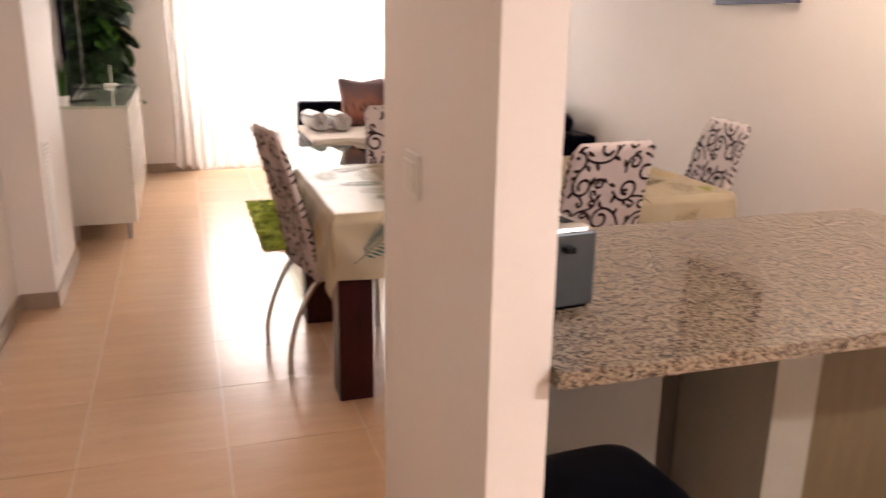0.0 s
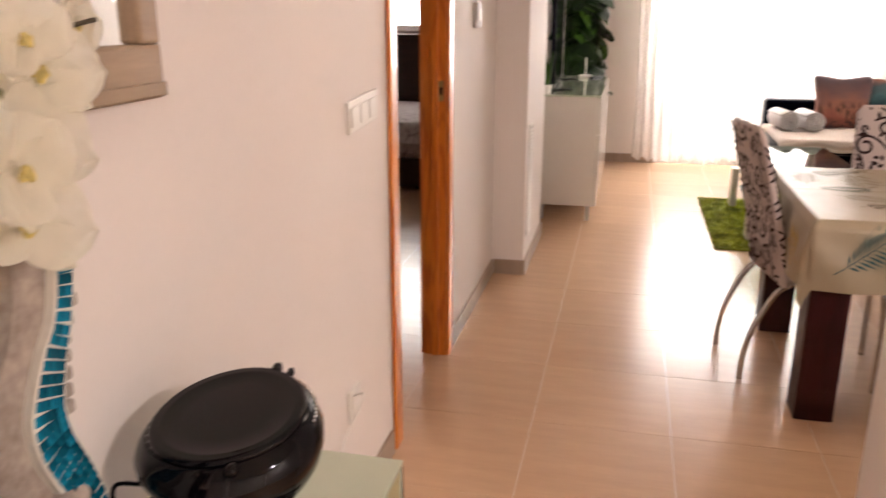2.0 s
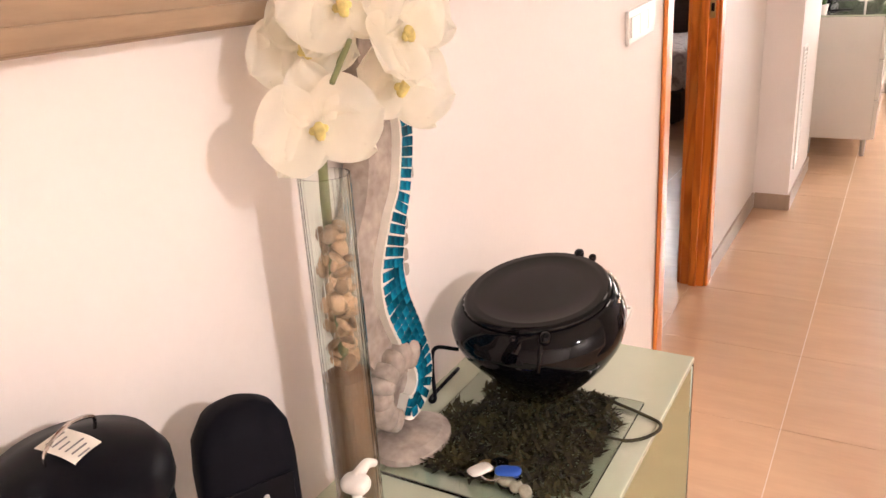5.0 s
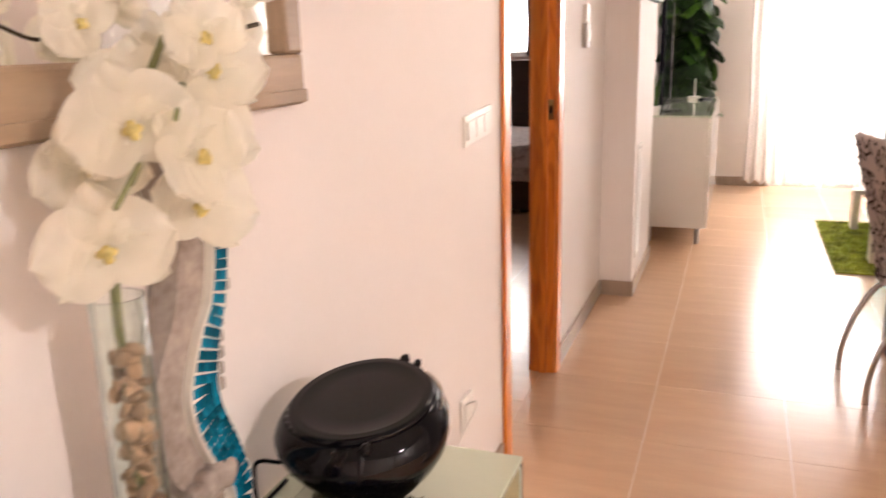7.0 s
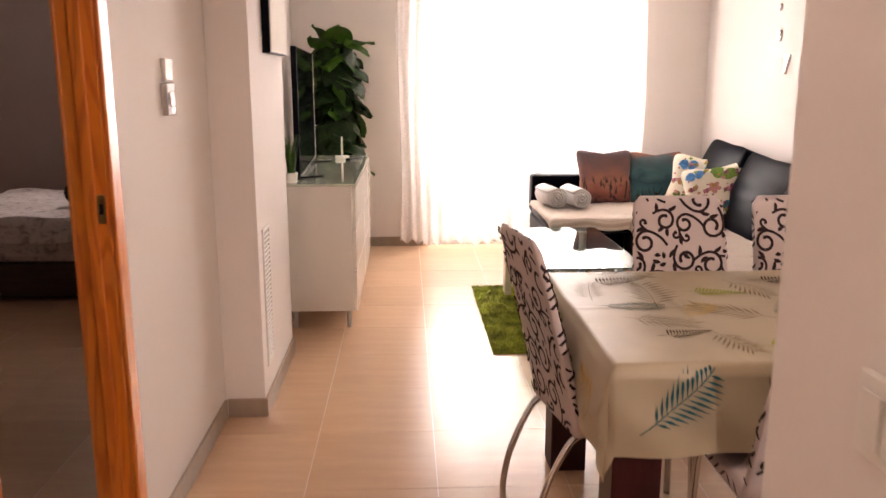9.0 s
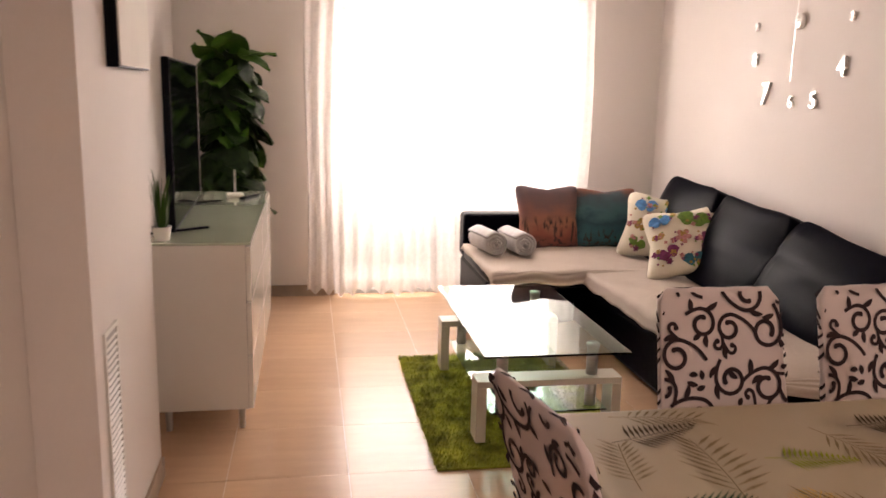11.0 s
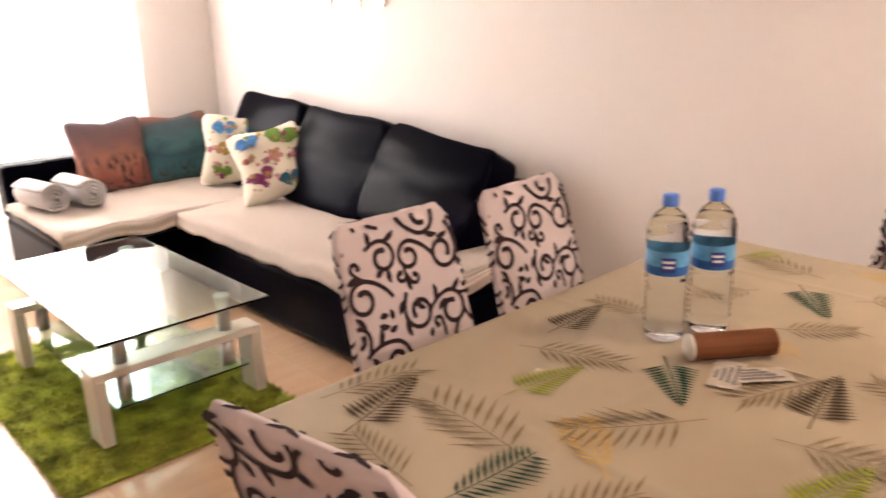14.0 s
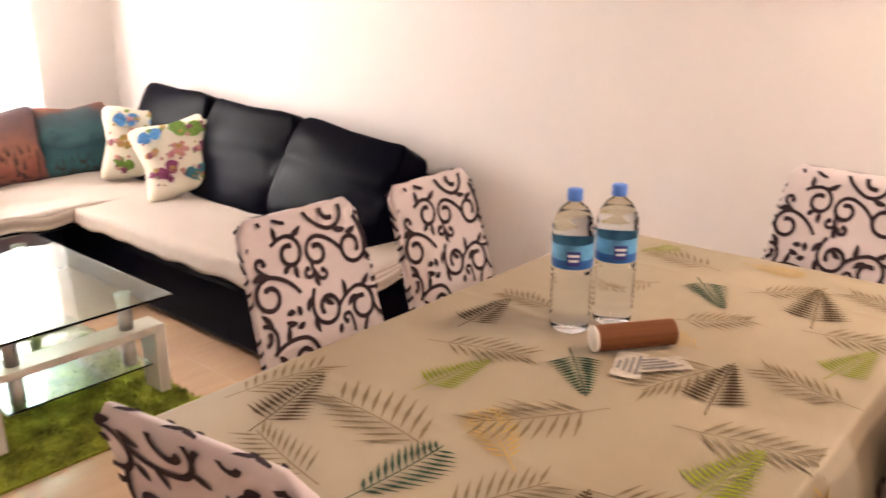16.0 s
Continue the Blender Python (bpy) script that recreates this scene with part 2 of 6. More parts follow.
BLACKP = mat("black_plastic", (0.005, 0.005, 0.007), 0.35, spec=0.05, vary=0.2, bump=0.03)
BLACKG = mat("black_gloss", (0.002, 0.002, 0.003), 0.03, vary=0.2, bump=0, spec=0.24)
SCREEN = mat("dark_screen", (0.002, 0.002, 0.003), 0.06, spec=0.15, vary=0.1, bump=0)
CHROME = mat("chrome", (0.62, 0.60, 0.58), 0.16, metal=1.0, vary=0.06, bump=0)
STEEL = mat("brushed_steel", (0.5, 0.49, 0.48), 0.3, metal=1.0, vary=0.1, fine=80, stretch=(1, 1, 12), bump=0.05)
LEATHER = mat("black_leather", (0.0015, 0.0015, 0.005), 0.30, vary=0.15, scale=3, fine=24, bump=0.4, spec=0.024)
THROW = ridged("beige_ribbed_throw", (0.40, 0.325, 0.27), (0.59, 0.51, 0.44), 26, "Y", 0.9, 0.8, 0.6)
TOWEL = mat("grey_towel", (0.52, 0.50, 0.50), 0.95, vary=0.12, scale=20, fine=260, bump=0.7)
CLOTH = mat("tablecloth_cotton", (0.37, 0.30, 0.20), 0.42, vary=0.05, scale=3, fine=240, bump=0.05)
COVER = mat("chair_cover_fabric", (0.58, 0.49, 0.475), 0.85, vary=0.05, scale=8, fine=300, bump=0.12, sheen=0.1)
VINE = mat("flocked_vine_print", (0.024, 0.008, 0.010), 0.9, vary=0.3, scale=30, fine=300, bump=0.2)
MAHOG = mat("dark_mahogany", (0.040, 0.006, 0.007), 0.35, spec=0.3, vary=0.4, scale=4, fine=24, bump=0.05, stretch=(8, 8, 1))
GLASS = glass("clear_glass", (0.92, 0.98, 0.95))
GREENGLASS = glass("green_tinted_glass", (0.70, 0.93, 0.84))
FROST = mat("white_backed_glass", (0.55, 0.60, 0.46), 0.06, vary=0.03, bump=0, coat=0.6)
PET = glass("clear_plastic_bottle", (0.96, 0.98, 1.0), 0.02, 1.13)
WATER = glass("water", (0.975, 0.992, 1.0), 0.0, 1.05)
BLUECAP = mat("blue_cap_plastic", (0.07, 0.20, 0.62), 0.4, vary=0.05, bump=0)
BLUELABEL = mat("blue_label", (0.05, 0.24, 0.52), 0.35, vary=0.3, scale=18, bump=0, second=(0.16, 0.50, 0.76))
DEEPBLUE = mat("deep_blue_label", (0.012, 0.11, 0.36), 0.35, vary=0.3, scale=30, bump=0)
NAVY = mat("navy_print", (0.03, 0.035, 0.22), 0.4, vary=0.05, bump=0)
WHITEINK = mat("white_print", (0.8, 0.8, 0.8), 0.5, vary=0.02, bump=0)
GRASSRUG = mat("green_shag", (0.27, 0.32, 0.014), 0.95, vary=0.6, scale=9, fine=70, bump=0.4, second=(0.52, 0.56, 0.06))
# leaf greens: LEAF darkened for the backlit shade, LEAFLIT brightened as if lit
LEAF = mat("glossy_leaf_shaded", (0.008, 0.026, 0.005), 0.42, spec=0.2, vary=0.5, scale=7, fine=40, bump=0.1, spread=0.3, second=(0.022, 0.06, 0.009))
LEAFLIT = mat("lit_leaf", (0.05, 0.125, 0.014), 0.45, spec=0.2, vary=0.3, scale=7, fine=40, bump=0.1, spread=0.2)
STEM = mat("brown_stem", (0.07, 0.05, 0.025), 0.7, vary=0.3)
TERRA = mat("dark_pot", (0.09, 0.07, 0.06), 0.6, vary=0.2)
PETAL = sheer("orchid_petal_silk", (0.92, 0.89, 0.79), 0.06)
YOLK = mat("orchid_centre", (0.72, 0.60, 0.22), 0.6, vary=0.4, scale=90)
STONE = mat("whitewashed_driftwood", (0.26, 0.20, 0.165), 0.85, second=(0.52, 0.45, 0.39), vary=0.35, scale=14, fine=80, bump=0.6)
TEAL = mat("teal_mosaic", (0.0, 0.085, 0.185), 0.12, vary=0.5, scale=30, bump=0, spread=0.55, second=(0.005, 0.20, 0.31))
SHELL = mat("shells", (0.52, 0.34, 0.22), 0.5, vary=0.4, scale=40, fine=120, bump=0.3, spread=0.4)
SAND = mat("sand", (0.29, 0.165, 0.10), 0.9, vary=0.2, fine=400, bump=0.5)
MOSS = mat("moss", (0.012, 0.009, 0.004), 0.6, vary=0.5, scale=30, fine=120, bump=0.3, second=(0.05, 0.045, 0.012), spec=0.3)
PEBBLE = mat("pebbles", (0.42, 0.40, 0.30), 0.6, vary=0.4, scale=60)
GRANITE = granite("speckled_granite")
RED = mat("red_enamel", (0.55, 0.01, 0.015), 0.35, vary=0.05, bump=0)
BLUE = mat("blue_plastic_tag", (0.02, 0.10, 0.50), 0.35, vary=0.05, bump=0)
BRASS = mat("brass", (0.5, 0.38, 0.18), 0.3, metal=1, vary=0.1, bump=0)
PAPER = mat("paper", (0.72, 0.68, 0.60), 0.7, vary=0.08, scale=30)
INK = mat("grey_ink", (0.18, 0.17, 0.17), 0.7, vary=0.1, bump=0)
BISCUIT = mat("brown_biscuit", (0.26, 0.085, 0.022), 0.6, vary=0.35, scale=60, fine=200, bump=0.4)
SUNSET = scenic("palm_beach_print", [(0.0, (0.05, 0.02, 0.02)), (0.22, (0.22, 0.06, 0.04)), (0.42, (0.30, 0.12, 0.075)), (0.7, (0.17, 0.085, 0.08)), (1.0, (0.10, 0.075, 0.085))], 3.0, 0.42)
LAGOON = scenic("sea_print", [(0.0, (0.012, 0.03, 0.035)), (0.25, (0.02, 0.10, 0.12)), (0.45, (0.012, 0.055, 0.075)), (0.62, (0.05, 0.13, 0.15)), (0.85, (0.06, 0.085, 0.10)), (1.0, (0.20, 0.07, 0.04))], 8.0, 0.25)
FLORAL = mat("cream_cushion_cloth", (0.70, 0.64, 0.52), 0.85, vary=0.06, fine=200)
PRINTS = [mat("print_" + n, c, 0.85, vary=0.35, scale=60) for n, c in (("blue", (0.06, 0.22, 0.50)), ("plum", (0.20, 0.03, 0.10)), ("green", (0.13, 0.24, 0.03)), ("rose", (0.50, 0.22, 0.20)), ("ochre", (0.40, 0.24, 0.06)), ("teal", (0.02, 0.14, 0.20)))]
FERNS = {n: mat("fern_print_" + n, c, 0.8, spec=0.2, vary=0.25, scale=25, fine=120, bump=0) for n, c in (("taupe", (0.22, 0.165, 0.09)), ("brown", (0.07, 0.042, 0.015)), ("lime", (0.27, 0.31, 0.02)), ("green", (0.01, 0.055, 0.025)), ("ochre", (0.55, 0.36, 0.11)), ("teal", (0.012, 0.10, 0.115)))}
SHEER = sheer("sheer_curtain", (0.88, 0.83, 0.79), 0.36)
DAYLIGHT = emit("bright_daylight", (1.0, 0.97, 0.95), 5.0)
LAMPGLASS = emit("lamp_diffuser", (1.0, 0.88, 0.72), 2.0)
MIRROR = mat("mirror_silver", (0.9, 0.9, 0.88), 0.01, metal=1.0, vary=0.01, bump=0)
DARKCURTAIN = mat("dark_brown_drape", (0.028, 0.018, 0.016), 0.9, vary=0.3, fine=120)
DARKWOOD = mat("dark_bed_wood", (0.05, 0.022, 0.014), 0.5, vary=0.3, stretch=(1, 8, 8))
BEDDING = blotched("floral_bedding", [(0.34, 0.27, 0.27), (0.58, 0.52, 0.50), (0.66, 0.60, 0.57), (0.46, 0.36, 0.38)], 14, seed=5)
ALU = mat("white_aluminium", (0.7, 0.7, 0.68), 0.4, vary=0.03, bump=0)
CONCRETE = mat("balcony_render", (0.6, 0.56, 0.5), 0.8, vary=0.1)


# ---- mesh helpers ----
def mesh_of(name, bm, material, smooth=False):
    bmesh.ops.recalc_face_normals(bm, faces=bm.faces)
    for f in bm.faces:
        f.smooth = smooth
    me = bpy.data.meshes.new(name)
    bm.to_mesh(me)
    bm.free()
    me.materials.append(material)
    return me


def part(name, bm, material, parent=None, label="", smooth=False):
    """One mesh object, under a thing or a part when parent is given."""
    ob = new(name, mesh_of(name, bm, material, smooth))
    ob.parent = parent
    return tagged(ob, label)


def piece(name, me, parent, m):
    ob = new(name, me)
    ob.parent = parent
    ob.matrix_local = m
    return ob


def thing(name, label, category, m=None, group="", kind=""):
    e = new(name)
    e.empty_display_size = 0.1
    if m is not None:
        e.matrix_basis = m
    return tagged(e, label, category, group, kind)


def box(bm, x0, x1, y0, y1, z0, z1, bevel=0.0, seg=2, m=None):
    vs = [bm.verts.new((x, y, z)) for x in (x0, x1) for y in (y0, y1) for z in (z0, z1)]
    fs = [bm.faces.new([vs[i] for i in q]) for q in ((0, 1, 3, 2), (4, 6, 7, 5), (0, 4, 5, 1), (2, 3, 7, 6), (0, 2, 6, 4), (1, 5, 7, 3))]
    if bevel:
        made = bmesh.ops.bevel(bm, geom=list({e for f in fs for e in f.edges}), offset=bevel, segments=seg, affect="EDGES", profile=0.5)
        vs = list({v for v in vs if v.is_valid} | set(made["verts"]))
    if m is not None:
        bmesh.ops.transform(bm, matrix=m, verts=vs)
    return bm


def boxes(*rows, bevel=0.0):
    bm = bmesh.new()
    for r in rows:
        box(bm, *r, bevel=bevel)
    return bm


def lathe(bm, rows, n=24, centre=(0, 0), m=None):
    """A turned body from rows of radius and height."""
    rings = []
    for r, z in rows:
        if r < 1e-5:
            rings.append([bm.verts.new((centre[0], centre[1], z))])
        else:
            rings.append([bm.verts.new((centre[0] + r * math.cos(2 * math.pi * k / n), centre[1] + r * math.sin(2 * math.pi * k / n), z)) for k in range(n)])
    for a, b in zip(rings, rings[1:]):
        if len(a) == len(b) == 1:
            continue
        for k in range(n):
            j = (k + 1) % n
            q = [a[0 if len(a) == 1 else k], a[0 if len(a) == 1 else j], b[0 if len(b) == 1 else j], b[0 if len(b) == 1 else k]]
            q = [v for i, v in enumerate(q) if v not in q[:i]]
            if len(q) > 2:
                bm.faces.new(q)
    for ring in (rings[0], rings[-1]):
        if len(ring) > 2:
            bm.faces.new(ring)
    if m is not None:
        bmesh.ops.transform(bm, matrix=m, verts=[v for r in rings for v in r])
    return bm


def smooth_line(points, steps=6):
    """A rounded line through points."""
    p = [Vector(q) for q in points]
    p = [2 * p[0] - p[1], *p, 2 * p[-1] - p[-2]]
    out = []
    for i in range(1, len(p) - 2):
        for k in range(steps):
            t = k / steps
            out.append(0.5 * (2 * p[i] + (p[i + 1] - p[i - 1]) * t + (2 * p[i - 1] - 5 * p[i] + 4 * p[i + 1] - p[i + 2]) * t * t + (3 * p[i] - p[i - 1] - 3 * p[i + 1] + p[i + 2]) * t ** 3))
    return out + [p[-2]]


def tube(bm, points, r, n=8, ends=True):
    p = [Vector(q) for q in points]
    radius = r if callable(r) else (lambda t: r)
    rings, side = [], Vector((0.31, 0.2, 0.93))
    for i, q in enumerate(p):
        d = (p[min(i + 1, len(p) - 1)] - p[max(i - 1, 0)]).normalized()
        u = (side - d * side.dot(d)).normalized()
        side, w = u, d.cross(u)
        rr = radius(i / (len(p) - 1))
        rings.append([bm.verts.new(q + rr * (math.cos(2 * math.pi * k / n) * u + math.sin(2 * math.pi * k / n) * w)) for k in range(n)])
    for a, b in zip(rings, rings[1:]):
        for k in range(n):
            bm.faces.new((a[k], a[(k + 1) % n], b[(k + 1) % n], b[k]))
    if ends:
        bm.faces.new(rings[0]), bm.faces.new(rings[-1])
    return bm


def pillow_shape(bm, w, d, h, square=0.45, edge=0.7, nu=28, nv=14, m=None, crumple=0.0, seed=0):
    """A stuffed cushion: squarish outline, thick in the middle."""
    def se(c, e):
        return math.copysign(abs(c) ** e, c)

    rings = []
    for j in range(nv + 1):
        b = -math.pi / 2 + math.pi * j / nv
        ring = []
        for i in range(nu):
            a = 2 * math.pi * i / nu
            cb = max(math.cos(b), 0) ** edge
            q = Vector((w / 2 * se(math.cos(a), square) * cb, d / 2 * se(math.sin(a), square) * cb, h / 2 * se(math.sin(b), 0.8)))
            if crumple:
                q += crumple * noise.noise_vector(q * 7 + Vector((seed, seed, 0)))
            ring.append(bm.verts.new(q))
        rings.append(ring)
    for a, b in zip(rings, rings[1:]):
        for k in range(nu):
            bm.faces.new((a[k], a[(k + 1) % nu], b[(k + 1) % nu], b[k]))
    vs = [v for r in rings for v in r]
    bmesh.ops.remove_doubles(bm, verts=vs, dist=1e-5)
    if m is not None:
        bmesh.ops.transform(bm, matrix=m, verts=[v for v in vs if v.is_valid])
    return bm


def sheet(bm, place, nu, nv):
    """A grid of nu x nv cells, placed by place(u, v)."""
    g = [[bm.verts.new(place(i / nu, j / nv)) for j in range(nv + 1)] for i in range(nu + 1)]
    for i in range(nu):
        for j in range(nv):
            bm.faces.new((g[i][j], g[i + 1][j], g[i + 1][j + 1], g[i][j + 1]))
    return bm


def lettering(name, body, height, m, material, parent=None, depth=0.0015, bold=0.0):
    cu = bpy.data.curves.new(name, "FONT")
    cu.offset = bold
    cu.body, cu.size, cu.extrude, cu.align_x, cu.align_y = body, height, depth, "CENTER", "CENTER"
    cu.materials.append(material)
    ob = new(name, cu)
    ob.parent = parent
    ob.matrix_basis = m
    return ob


# ---- structure ----
LW, RW, FW, BACK, H = -0.685, 2.82, 8.0, -1.6, 2.5
PX, PY0, PY1, NICHE = -0.507, 4.23, 5.10, -0.85
D0, D1, DH, WT = 2.33, 3.05, 2.03, 0.08
W0, W1, WH = 0.28, 2.10, 2.25


def wall(name, rows, label, material=WALL):
    return tagged(part(name, boxes(*rows), material), label, "wall", kind="structure")


# last box: unseen filler that stops light leaking in behind the pilaster
wall("wall_left", [(LW - WT, LW, BACK, D0 - 0.02, 0, H), (LW - WT, LW, D1 + 0.02, PY1, 0, H), (LW - WT, LW, D0 - 0.02, D1 + 0.02, DH + 0.02, H), (NICHE - 0.12, LW - WT, PY1 - 0.09, PY1, 0, H)], "off-white painted hallway wall with a doorway")
wall("wall_pilaster", [(LW + 0.002, PX, PY0, PY1, 0, H)], "off-white painted pilaster standing out of the wall")
wall("wall_niche", [(NICHE - 0.12, NICHE, PY1 + 0.002, FW, 0, H)], "off-white painted living room wall")
wall("wall_right", [(RW, RW + 0.15, BACK, FW + 0.2, 0, H)], "warm off-white painted wall beside sofa and table")
wall("wall_window", [(NICHE - 0.12, W0, FW, FW + 0.2, 0, H), (W1, RW - 0.002, FW, FW + 0.2, 0, H), (W0, W1, FW, FW + 0.2, WH, H)], "off-white painted wall round the balcony door")
wall("wall_back", [(-4.0, RW + 0.15, BACK - 0.15, BACK - 0.002, 0, H)], "plain wall behind the kitchen")
wall("wall_stub", [(0.63, 0.742, 1.12, 1.85, 0, H)], "narrow off-white wall end between hallway and kitchen")
wall("wall_bedroom_side", [(-4.0, -3.85, BACK, FW + 0.2, 0, H)], "plain bedroom wall, its shade put into the grey", BEDWALL)
wall("wall_bedroom_near", [(-3.85, LW - WT - 0.002, 1.0, 1.12, 0, H)], "plain bedroom wall, its shade put into the grey", BEDWALL)
wall("wall_bedroom_window", [(-3.85, -2.55, FW, FW + 0.2, 0, H), (-1.5, NICHE - 0.122, FW, FW + 0.2, 0, H), (-2.55, -1.5, FW, FW + 0.2, 0, 1.25), (-2.55, -1.5, FW, FW + 0.2, 2.15, H)], "bedroom wall with a window, its shade put into the grey", BEDWALL)
wall("wall_bedroom_lining", [(LW - WT - 0.015, LW - WT - 0.002, 1.122, D0 - 0.08, 0, H), (LW - WT - 0.015, LW - WT - 0.002, D1 + 0.08, PY1 - 0.092, 0, H), (NICHE - 0.135, NICHE - 0.122, PY1 + 0.004, FW - 0.002, 0, H)], "bedroom side of the wall, its shade put into the grey", BEDWALL)
tagged(part("ceiling", boxes((-4.0, RW + 0.15, BACK - 0.15, FW + 0.2, H, H + 0.1)), CEIL), "plain white painted ceiling", "ceiling", kind="structure")
tagged(part("ground", boxes((-60, 60, -60, 60, -0.30, -0.26)), CONCRETE), "pale ground outside the flat", "ground", kind="structure")
floor = tagged(part("floor", boxes((-4.0, RW + 0.15, BACK - 0.15, FW + 0.2, -0.1, -0.0012)), GROUT), "beige stone-look ceramic floor tiles with pale joints", "floor", kind="structure")

# baseboards
for rows in ([(LW, LW + 0.012, BACK, D0 - 0.09, 0, 0.085)], [(LW, LW + 0.012, D1 + 0.09, PY0 - 0.012, 0, 0.085)], [(LW + 0.013, PX + 0.012, PY0 - 0.012, PY0, 0, 0.085)],
             [(PX, PX + 0.012, PY0 + 0.001, PY1, 0, 0.085)], [(NICHE, NICHE + 0.012, PY1 + 0.003, FW - 0.013, 0, 0.085)], [(NICHE, W0 - 0.002, FW - 0.012, FW, 0, 0.085)],
             [(W1 + 0.002, RW, FW - 0.012, FW, 0, 0.085)], [(RW - 0.012, RW, 2.0, FW - 0.013, 0, 0.085)]):
    tagged(part("baseboard", boxes(*rows, bevel=0.002), SKIRT), "brownish tile baseboard along the wall", "baseboard", kind="structure")

# doorway lining and casing
door = thing("door_frame", "varnished orange pine door frame with rounded casing", "door frame", kind="structure")
part("jamb", boxes((LW - WT - 0.015, LW + 0.002, D1, D1 + 0.02, 0, DH), bevel=0.002), PINE, door)
part("jamb", boxes((LW - WT - 0.015, LW + 0.002, D0 - 0.02, D0, 0, DH), bevel=0.002), PINE, door)
part("head", boxes((LW - WT - 0.015, LW + 0.002, D0 - 0.02, D1 + 0.02, DH, DH + 0.02), bevel=0.002), PINE, door)
for side in (LW + 0.002, LW - WT - 0.029):
    part("casing", boxes((side, side + 0.014, D1 + 0.004, D1 + 0.074, 0, DH + 0.07), bevel=0.005), PINE, door)
    part("casing", boxes((side, side + 0.014, D0 - 0.074, D0 - 0.004, 0, DH + 0.07), bevel=0.005), PINE, door)
    part("casing", boxes((side, side + 0.014, D0 - 0.003, D1 + 0.003, DH + 0.004, DH + 0.07), bevel=0.005), PINE, door)
part("door_stop", boxes((LW - 0.06, LW - 0.03, D1 - 0.011, D1 - 0.0005, 0, DH - 0.001), bevel=0.002), PINE, door)
part("strike_plate", boxes((LW - 0.028, LW - 0.008, D1 - 0.003, D1 - 0.0003, 1.09, 1.17)), BRASS, door, "dark brass strike plate")
part("strike_hole", boxes((LW - 0.024, LW - 0.012, D1 - 0.0045, D1 - 0.0032, 1.115, 1.145)), BLACKP, door)

# balcony door, curtain and outside
bd = thing("balcony_door", "white aluminium sliding balcony door", "balcony door", kind="structure")
for x0, x1, y in ((W0 + 0.002, 1.20, 8.06), (1.15, W1 - 0.002, 8.11)):
    leaf = part("sash", boxes((x0, x0 + 0.06, y, y + 0.04, 0.02, WH - 0.05), (x1 - 0.06, x1, y, y + 0.04, 0.02, WH - 0.05), (x0 + 0.06, x1 - 0.06, y, y + 0.04, 0.02, 0.10), (x0 + 0.06, x1 - 0.06, y, y + 0.04, WH - 0.12, WH - 0.05)), ALU, bd)
    pane = part("pane", boxes((x0 + 0.055, x1 - 0.055, y + 0.016, y + 0.022, 0.09, WH - 0.11)), GLASS, leaf)
    pane.visible_shadow = False
part("sash_handle", boxes((1.155, 1.185, 8.035, 8.06, 0.85, 1.15), bevel=0.006), SILVERP, bd)
part("door_track", boxes((W0, W1, 8.04, 8.17, 0.0, 0.018)), ALU, bd)
tagged(part("balcony_floor", boxes((-0.6, 3.0, 8.2, 9.6, -0.2, -0.02)), CONCRETE), "pale balcony floor outside the door", "balcony", kind="structure")
rail = thing("balcony_parapet", "pale rendered balcony parapet", "parapet", kind="structure")
part("parapet_wall", boxes((-0.6, 3.0, 9.6, 9.72, -0.2, 0.85)), CONCRETE, rail)
part("parapet_cap", boxes((-0.6, 3.0, 9.57, 9.75, 0.85, 0.89), bevel=0.008), CONCRETE, rail)
# stand-in for an unidentified narrow dark shape behind the curtain
post = thing("balcony_post", "narrow dark upright of unknown kind behind the curtain", "post", kind="structure")
bm = bmesh.new()
tube(bm, [(1.12, 8.45, -0.02), (1.12, 8.45, 0.82)], 0.03, 10)
part("upright", bm, DARKWOOD, post, smooth=True)
tagged(part("backdrop", boxes((-9, 11, 13.0, 13.05, -0.25, 9)), DAYLIGHT), "bright daylight haze beyond the balcony", "backdrop", kind="structure")

curtain = thing("sheer_curtain", "sheer white floor-length curtain with soft folds, back-lit", "curtain")


def drape(x0, x1, y, z0, z1, waves, seed, deep=0.035):
    def place(u, v):
        x = x0 + (x1 - x0) * u
        w = deep * (0.55 + 0.45 * math.sin(3.1 * u + seed)) * (1.15 - 0.4 * v)
        yy = y + w * math.sin(2 * math.pi * waves * u + 1.7 * math.sin(5 * u + seed) + 0.35 * math.sin(3 * v + 9 * u))
        hem = (0.016 * math.sin(2 * math.pi * waves * u + 1.7 * math.sin(5 * u + seed)) + 0.012 * math.sin(17 * u + seed)) * (1 - v) ** 3
        return (x + 0.012 * math.sin(6 * v + 11 * u), yy, z0 + hem + (z1 - z0) * v)
    bm = bmesh.new()
    return sheet(bm, place, int(waves * 10), 24)


part("cloth", drape(0.07, 1.16, 7.90, 0.045, 2.40, 11, 0.4), SHEER, curtain, smooth=True)
part("cloth", drape(1.13, 2.23, 7.885, 0.045, 2.40, 11, 2.1), SHEER, curtain, smooth=True)
rod = bmesh.new()
tube(rod, [(-0.05, 7.9, 2.42), (2.35, 7.9, 2.42)], 0.012, 12)
part("curtain_rod", rod, STEEL, curtain)
for x in (0.02, 2.29):
    part("rod_bracket", boxes((x - 0.012, x + 0.012, 7.9, 7.999, 2.405, 2.435)), STEEL, curtain)

